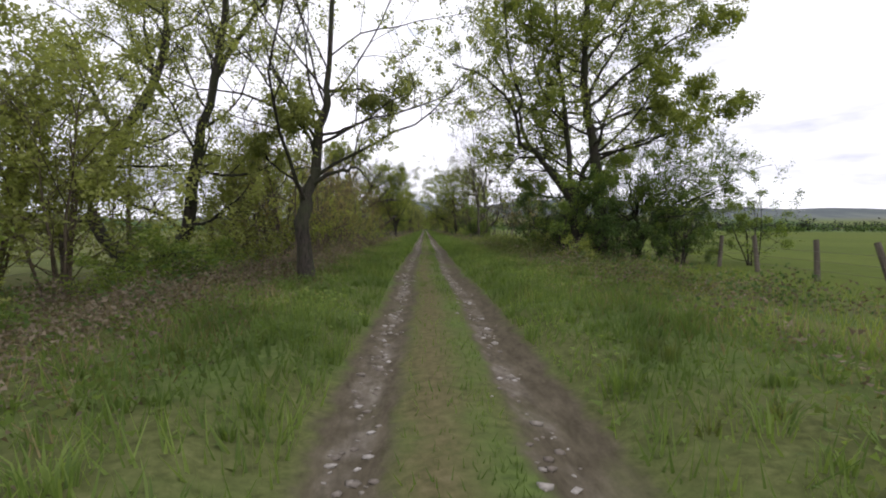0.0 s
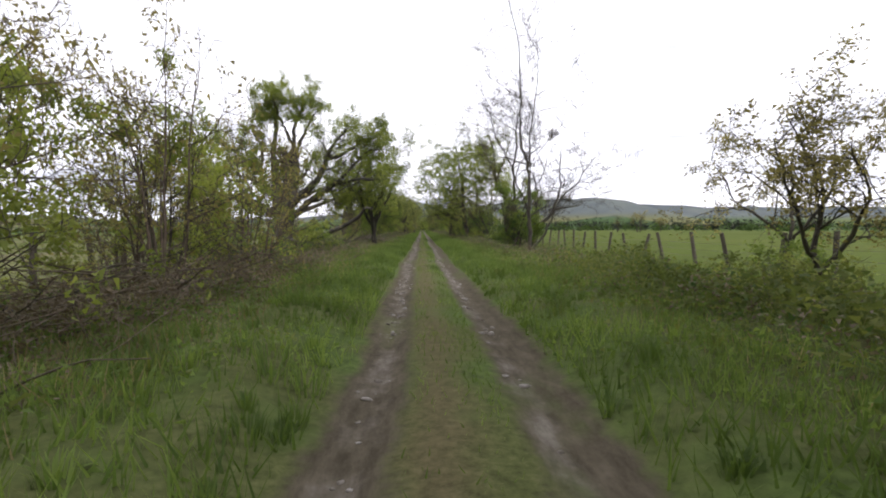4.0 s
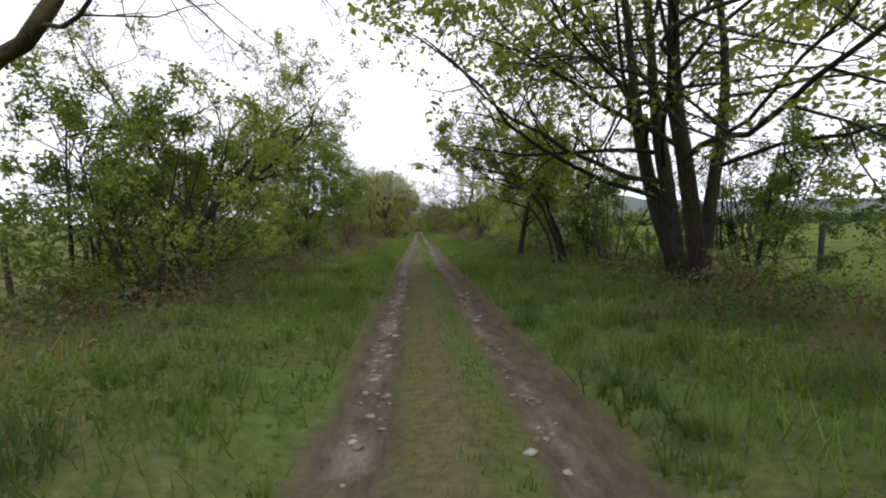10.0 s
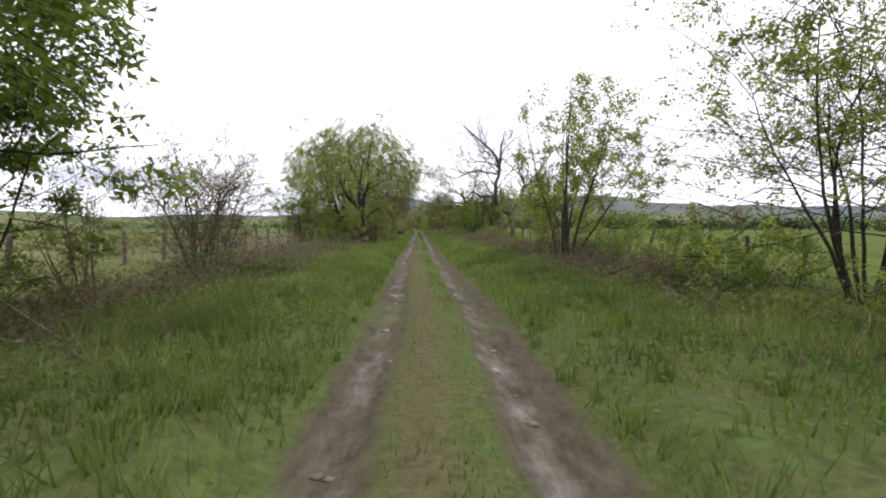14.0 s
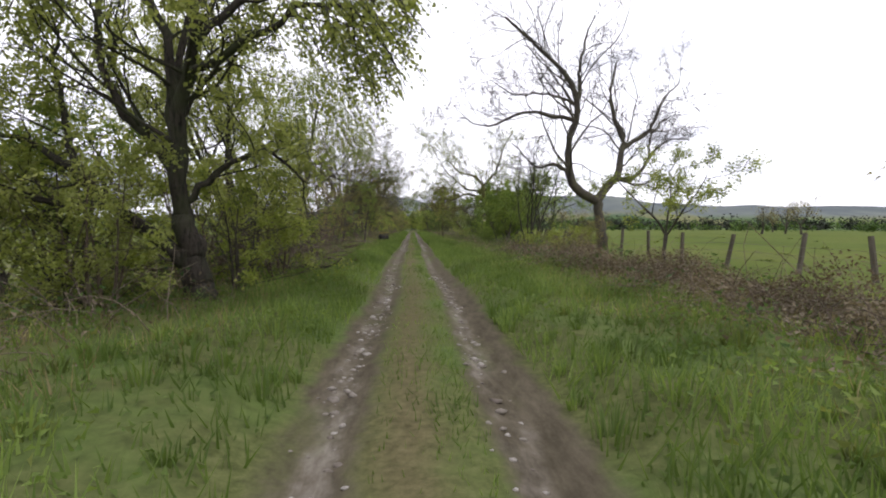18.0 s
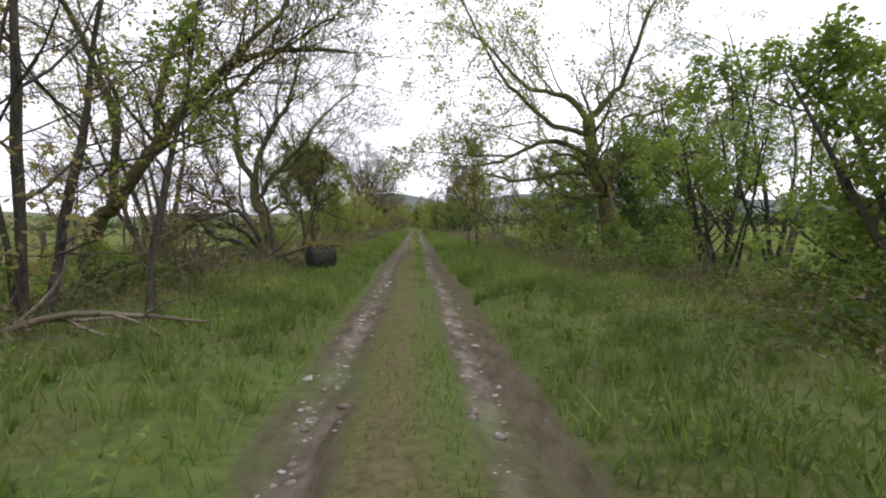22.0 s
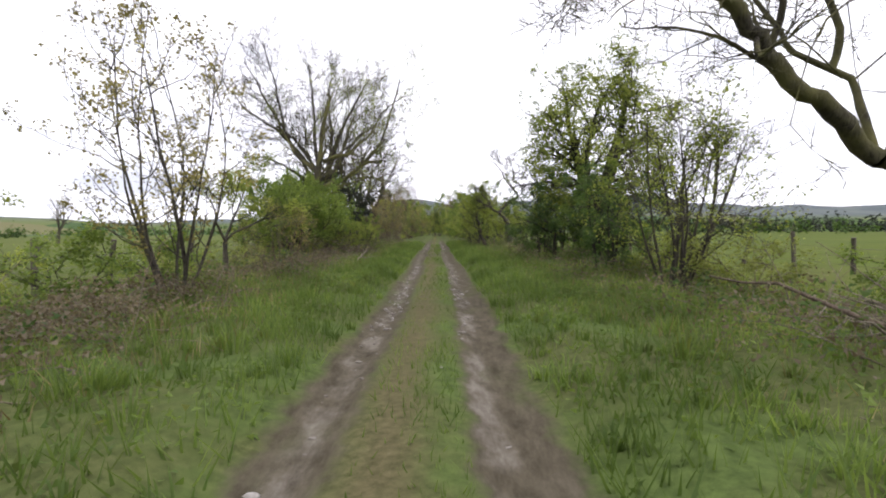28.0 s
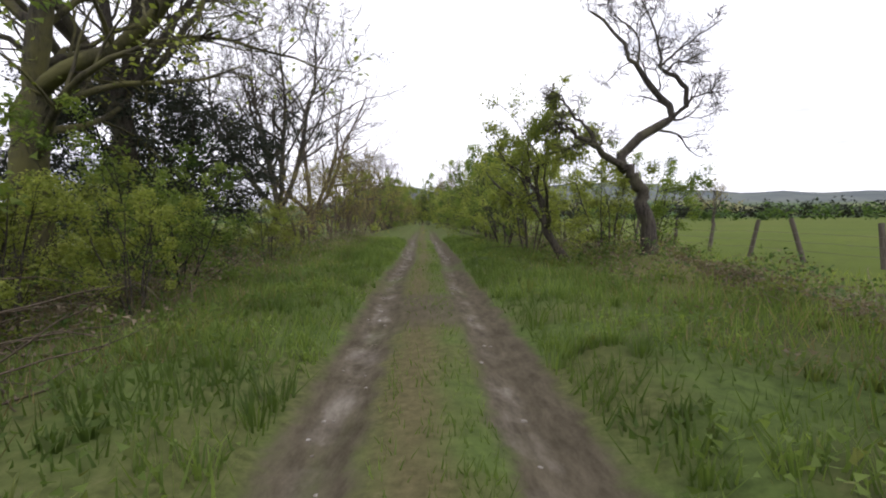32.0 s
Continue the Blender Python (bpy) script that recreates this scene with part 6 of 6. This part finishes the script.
mesh_object("rail", *tubes(np.array([[[0.2, -3.4, 0.16], [0.1, -1.2, 0.10], [0.0, 0.8, 0.20], [0.0, 2.6, 0.42]]]), np.full((1, 4), 0.045), 6, 0.1), POST, broken)


# ---- fallen wood ----
def branchy(name, x, y, length, r, azim, seed, label, material=None, rise=0.06, kids=7):
    """One fallen branch with side shoots, lying on the ground."""
    rg = np.random.default_rng(seed)
    a = radians(azim)
    P0 = grow(rg, np.array([[0, 0, r * 0.8]]), np.array([[math.cos(a), math.sin(a), rise]]), np.array([length]), 10, 0.10, -0.01)
    P0[..., 2] = np.maximum(P0[..., 2], r * 0.6)
    R0 = r * np.linspace(1, 0.3, 11)[None]
    ob = mesh_object(name, *tubes(P0, R0, 7), material or DEADWOOD, smooth_shade=True)
    S, D, L, R = sprout(rg, P0, R0, kids, 0.25, 0.7, 0.4, 0.6)
    P1 = grow(rg, S, D, L, 5, 0.15, 0.0)
    P1[..., 2] = np.maximum(P1[..., 2], 0.015)
    R1 = np.maximum(R, 0.008)[:, None] * np.linspace(1, 0.3, 6)[None]
    for i in range(len(P1)):
        mesh_object("side_shoot", *tubes(P1[i:i + 1], R1[i:i + 1], 4), material or DEADWOOD, ob, smooth_shade=True)
    ob.location = (x, y, float(ground_z(x, y)))
    return tagged(ob, label, "branch")


def brush_pile(x, y, half_w, half_l, high, count, seed, label, main=14, pale=True):
    """A heap of cut and fallen branches: bigger ones singly, the twigs together."""
    rg = np.random.default_rng(seed)
    root = tagged(new("brush_pile"), label, "brush pile")
    root.location = (x, y, float(ground_z(x, y)))

    def sticks(n, lo, hi, r):
        u = rg.normal(size=(n, 2)) * 0.5
        top = high * np.exp(-(u ** 2).sum(1))
        S = np.stack([u[:, 0] * half_w, u[:, 1] * half_l, top * rg.random(n)], 1)
        D = np.stack([rg.normal(size=n), rg.normal(size=n), rg.normal(size=n) * 0.25 + 0.08], 1)
        P = grow(rg, S, D, rg.uniform(lo, hi, n), 6, 0.14, -0.02)
        P[..., 2] = np.maximum(P[..., 2], 0.02)
        q = P[..., 0] + x
        P = P[(np.abs(q) > 1.75).all(1)]
        return P, (r * (0.5 + rg.random(len(P))))[:, None] * np.linspace(1, 0.3, 7)[None]
    P, R = sticks(main, 1.2, 2.8, 0.030)
    for i in range(len(P)):
        mesh_object("branch", *tubes(P[i:i + 1], R[i:i + 1], 6), DEADWOOD if pale and i % 3 else (TWIG if i % 2 else BARK), root, smooth_shade=True)
    P, R = sticks(count, 0.6, 1.9, 0.013)
    mesh_object("twig_mass", *tubes(P, R, 3), DEADWOOD if pale else TWIG, root)["kind"] = "stuff"
    return root


brush_pile(-4.9, 70.2, 1.9, 2.2, 0.8, 260, 1, "heap of pale broken branches on the verge", 18)
brush_pile(-8.0, 131.0, 3.4, 3.4, 1.3, 460, 2, "long heap of dead wood in rough grass", 20)
brush_pile(-5.0, 149.4, 2.4, 3.8, 1.5, 620, 3, "tangled brush heap below leaning willows", 46, pale=False)
brush_pile(-5.2, 156.4, 2.2, 3.4, 1.5, 460, 4, "tangled grey brush heap beside the verge", 34, pale=False)
brush_pile(6.3, 212.6, 1.9, 2.4, 0.6, 420, 5, "spread of pale cut branches on the verge", 24)
brush_pile(5.4, 206.0, 1.6, 1.6, 0.5, 160, 6, "small heap of old branches in the grass", 10)
brush_pile(-5.0, 233.2, 1.5, 1.8, 0.8, 300, 7, "heap of brown twigs beside the lane", 14, pale=False)
brush_pile(-5.2, 196.2, 1.5, 2.2, 0.6, 160, 8, "old broken branches in dead bracken", 10)
brush_pile(-5.2, 34.0, 1.6, 8.0, 1.0, 420, 9, "grey twigs and old brambles under the thicket", 14, pale=False)
brush_pile(-5.8, 180.5, 1.8, 3.0, 0.9, 260, 10, "grey fallen twigs below leaning trees", 12, pale=False)
brush_pile(-5.2, 208.5, 1.4, 2.6, 0.7, 220, 11, "brown dead twigs along the hedge", 10, pale=False)
brush_pile(-6.2, 75.4, 2.0, 2.4, 0.8, 240, 12, "pale tangle of broken branches in bracken", 20)
branchy("fallen_branch", -5.2, 178.3, 3.8, 0.10, 58, 33, "long brown limb lying across the verge", BARK_MOSS, rise=0.03)
branchy("fallen_branch", -7.4, 58.6, 3.6, 0.11, -8, 34, "dark rotten limb lying in bracken below an oak", BARK)
branchy("fallen_branch", -4.6, 79.0, 2.6, 0.045, -20, 21, "pale forked branch lying in the grass")
branchy("fallen_branch", -4.0, 80.6, 2.0, 0.03, 30, 22, "pale twiggy branch lying in the grass")
branchy("fallen_branch", 3.2, 64.2, 1.6, 0.03, 40, 23, "short broken branch on the verge")
branchy("fallen_branch", -4.7, 232.4, 1.7, 0.04, 8, 24, "bleached crooked branch beside the rut")
branchy("fallen_branch", -2.9, 226.8, 2.5, 0.045, 98, 25, "bleached stick in the grass")
branchy("fallen_branch", -5.4, 170.2, 3.0, 0.06, 25, 26, "long grey branch on the verge")
branchy("fallen_branch", -3.4, 152.6, 1.1, 0.08, -50, 27, "short rotten log in the grass", kids=2)
branchy("fallen_branch", 1.9, 202.2, 1.7, 0.035, 15, 28, "forked stick on the grass verge")
branchy("fallen_branch", -7.0, 191.6, 1.6, 0.12, 60, 29, "split pale stump leaning in bracken", rise=0.5, kids=3)
branchy("fallen_branch", -3.6, 46.2, 1.2, 0.04, -35, 30, "pale stick in long grass", kids=3)
branchy("fallen_branch", -9.4, 178.6, 5.5, 0.13, 22, 31, "grey fallen trunk slanting to the ground", BARK_MOSS, rise=0.28)
branchy("fallen_branch", -6.3, 185.2, 4.2, 0.11, -20, 32, "thick fallen limb with broken shoots", BARK_MOSS, rise=0.22)

# ---- a thrown-away tub ----
def plastic_tub(x, y, spin, label):
    root = tagged(new("plastic_tub"), label, "tub")
    bm = bmesh.new()
    prof = [(0.0, 0.0), (0.22, 0.0), (0.31, 0.03), (0.37, 0.12), (0.40, 0.35), (0.40, 0.70), (0.42, 0.71), (0.42, 0.75), (0.385, 0.75), (0.37, 0.70), (0.37, 0.35), (0.30, 0.08), (0.0, 0.06)]
    n = 28
    rings = [[bm.verts.new((math.cos(k * 2 * math.pi / n) * r * (1.0 + 0.04 * math.sin(3 * k)), math.sin(k * 2 * math.pi / n) * r * 0.94, h)) for r, h in prof[1:-1]] for k in range(n)]
    lo, hi = bm.verts.new((0, 0, 0)), bm.verts.new((0, 0, 0.06))
    m_ = len(prof) - 2
    for k in range(n):
        a, b = rings[k], rings[(k + 1) % n]
        for j in range(m_ - 1):
            bm.faces.new((a[j], b[j], b[j + 1], a[j + 1]))
        bm.faces.new((lo, b[0], a[0]))
        bm.faces.new((hi, a[-1], b[-1]))
    part("tub_body", bm, RUBBER, root)
    t = np.linspace(0, math.pi, 13)
    P = np.stack([0.42 * np.cos(t), 0.05 + 0.34 * np.sin(t), 0.74 + 0.06 * np.sin(t)], 1)[None]
    mesh_object("carrying_handle", *tubes(P, np.full(P.shape[:2], 0.014), 6), RUBBER, root, smooth_shade=True)
    rg = np.random.default_rng(61)
    a, r, h = math.pi + rg.normal(size=900) * 0.5, 0.41 + 0.07 * rg.random(900) ** 2, rg.uniform(0.08, 0.76, 900)
    v, f = leaf_cards(rg, np.stack([np.cos(a) * r, np.sin(a) * r, h], 1), 0.05, 0.2)
    mesh_object("moss_cap", v, f, LEAF_BUD, root, "ragged yellow-green moss and dead grass")
    root.matrix_world = Matrix.Translation((x, y, float(ground_z(x, y)) + 0.37)) @ Matrix.Rotation(spin, 4, "Z") @ Matrix.Rotation(radians(84), 4, "Y") @ Matrix.Translation((0, 0, -0.38))
    return root


plastic_tub(-2.85, 179.7, 0.7, "old black plastic tub on its side with mossy top")

# ---- stones in the ruts ----
srng = np.random.default_rng(4)
ico = bmesh.new()
bmesh.ops.create_icosphere(ico, subdivisions=1, radius=1.0)
ico.verts.ensure_lookup_table()
unit_v = np.array([v.co[:] for v in ico.verts])
unit_f = np.array([[v.index for v in f.verts] for f in ico.faces])
ico.free()
ns = 6000
sx = np.where(srng.random(ns) < 0.6, -0.78, 0.62) + srng.normal(size=ns) * 0.10
sy = srng.uniform(-2, 262, ns)
sx = sx + wander(sy)
keep = srng.random(ns) < 0.15 + 0.85 * (np.sin(sy * 0.19) * np.sin(sy * 0.043 + 1) > 0.0)
sx, sy = sx[keep], sy[keep]
ss = 0.014 + 0.036 * srng.random(len(sx)) ** 2.5
jit = 1 + 0.28 * srng.normal(size=(len(sx), len(unit_v), 1)).clip(-1.5, 1.5)
V = unit_v[None] * jit * (ss[:, None] * np.array([1.2, 1.0, 0.55])[None])[:, None, :]
V = V + np.stack([sx, sy, ground_z(sx, sy) + ss * 0.15], 1)[:, None, :]
F = unit_f[None] + (np.arange(len(sx)) * len(unit_v))[:, None, None]
tagged(mesh_object("rut_stones", V.reshape(-1, 3), F.reshape(-1, 3), STONE), "pale broken stones pressed into the muddy ruts", "stones", kind="stuff")

# ---- far hedges and plantations ----
frng = np.random.default_rng(9)


def belt(name, label, pts, high, per, material, leafsize):
    C = []
    for (x0, y0), (x1, y1), n in pts:
        t = frng.random(n)
        x = x0 + (x1 - x0) * t + frng.normal(size=n) * 3
        y = y0 + (y1 - y0) * t + frng.normal(size=n) * 3
        h = high * (0.5 + 0.7 * frng.random(n))
        c = frng.normal(size=(n, per, 3)) * np.array([0.26, 0.26, 0.24])
        c = np.stack([x, y, ground_z(x, y)], 1)[:, None, :] + (c + np.array([0, 0, 0.5])) * h[:, None, None]
        C.append(c.reshape(-1, 3))
    C = np.concatenate(C)
    v, f = leaf_cards(frng, C, leafsize, 0.0)
    return tagged(mesh_object(name, v, f, material), label, "trees", kind="stuff")


belt("far_hedge", "distant hedges and trees at the field edge", [((60, 420), (420, 330), 150), ((420, 330), (560, -100), 90), ((-300, -50), (-320, 420), 140), ((-320, 420), (-60, 480), 110), ((-700, 200), (-640, 900), 90), ((-1300, 100), (-1350, 1300), 160), ((-1000, 500), (-1500, 520), 70), ((-1000, 900), (-1550, 880), 70), ((-1000, 1250), (-1500, 1400), 70), ((-600, 800), (700, 820), 200)], 6.5, 34, LEAF_DARK, 1.3)
belt("far_plantation", "dark conifer plantation below the hills", [((120, 560), (420, 520), 260), ((420, 520), (700, 430), 160), ((700, 430), (760, 100), 120), ((-60, 520), (120, 560), 120)], 11, 30, LEAF_HOLLY, 2.0)
for i, (tx, ty) in enumerate(((95, 262), (103, 258), (112, 275), (150, 330), (-70, 300), (-95, 250), (-140, 330), (60, 330))):
    t0 = tree("field_tree", tx, ty, 8 + (i % 3), 4.0, 400 + i, "lone half-bare tree standing out in the field", trunk_r=0.3, bole=2.5, stems=4, leaves=2500 if i % 2 else 600, leaf=0.18, leaf_mat=LEAF_BUD, limbs=6, subs=5, mids=4)
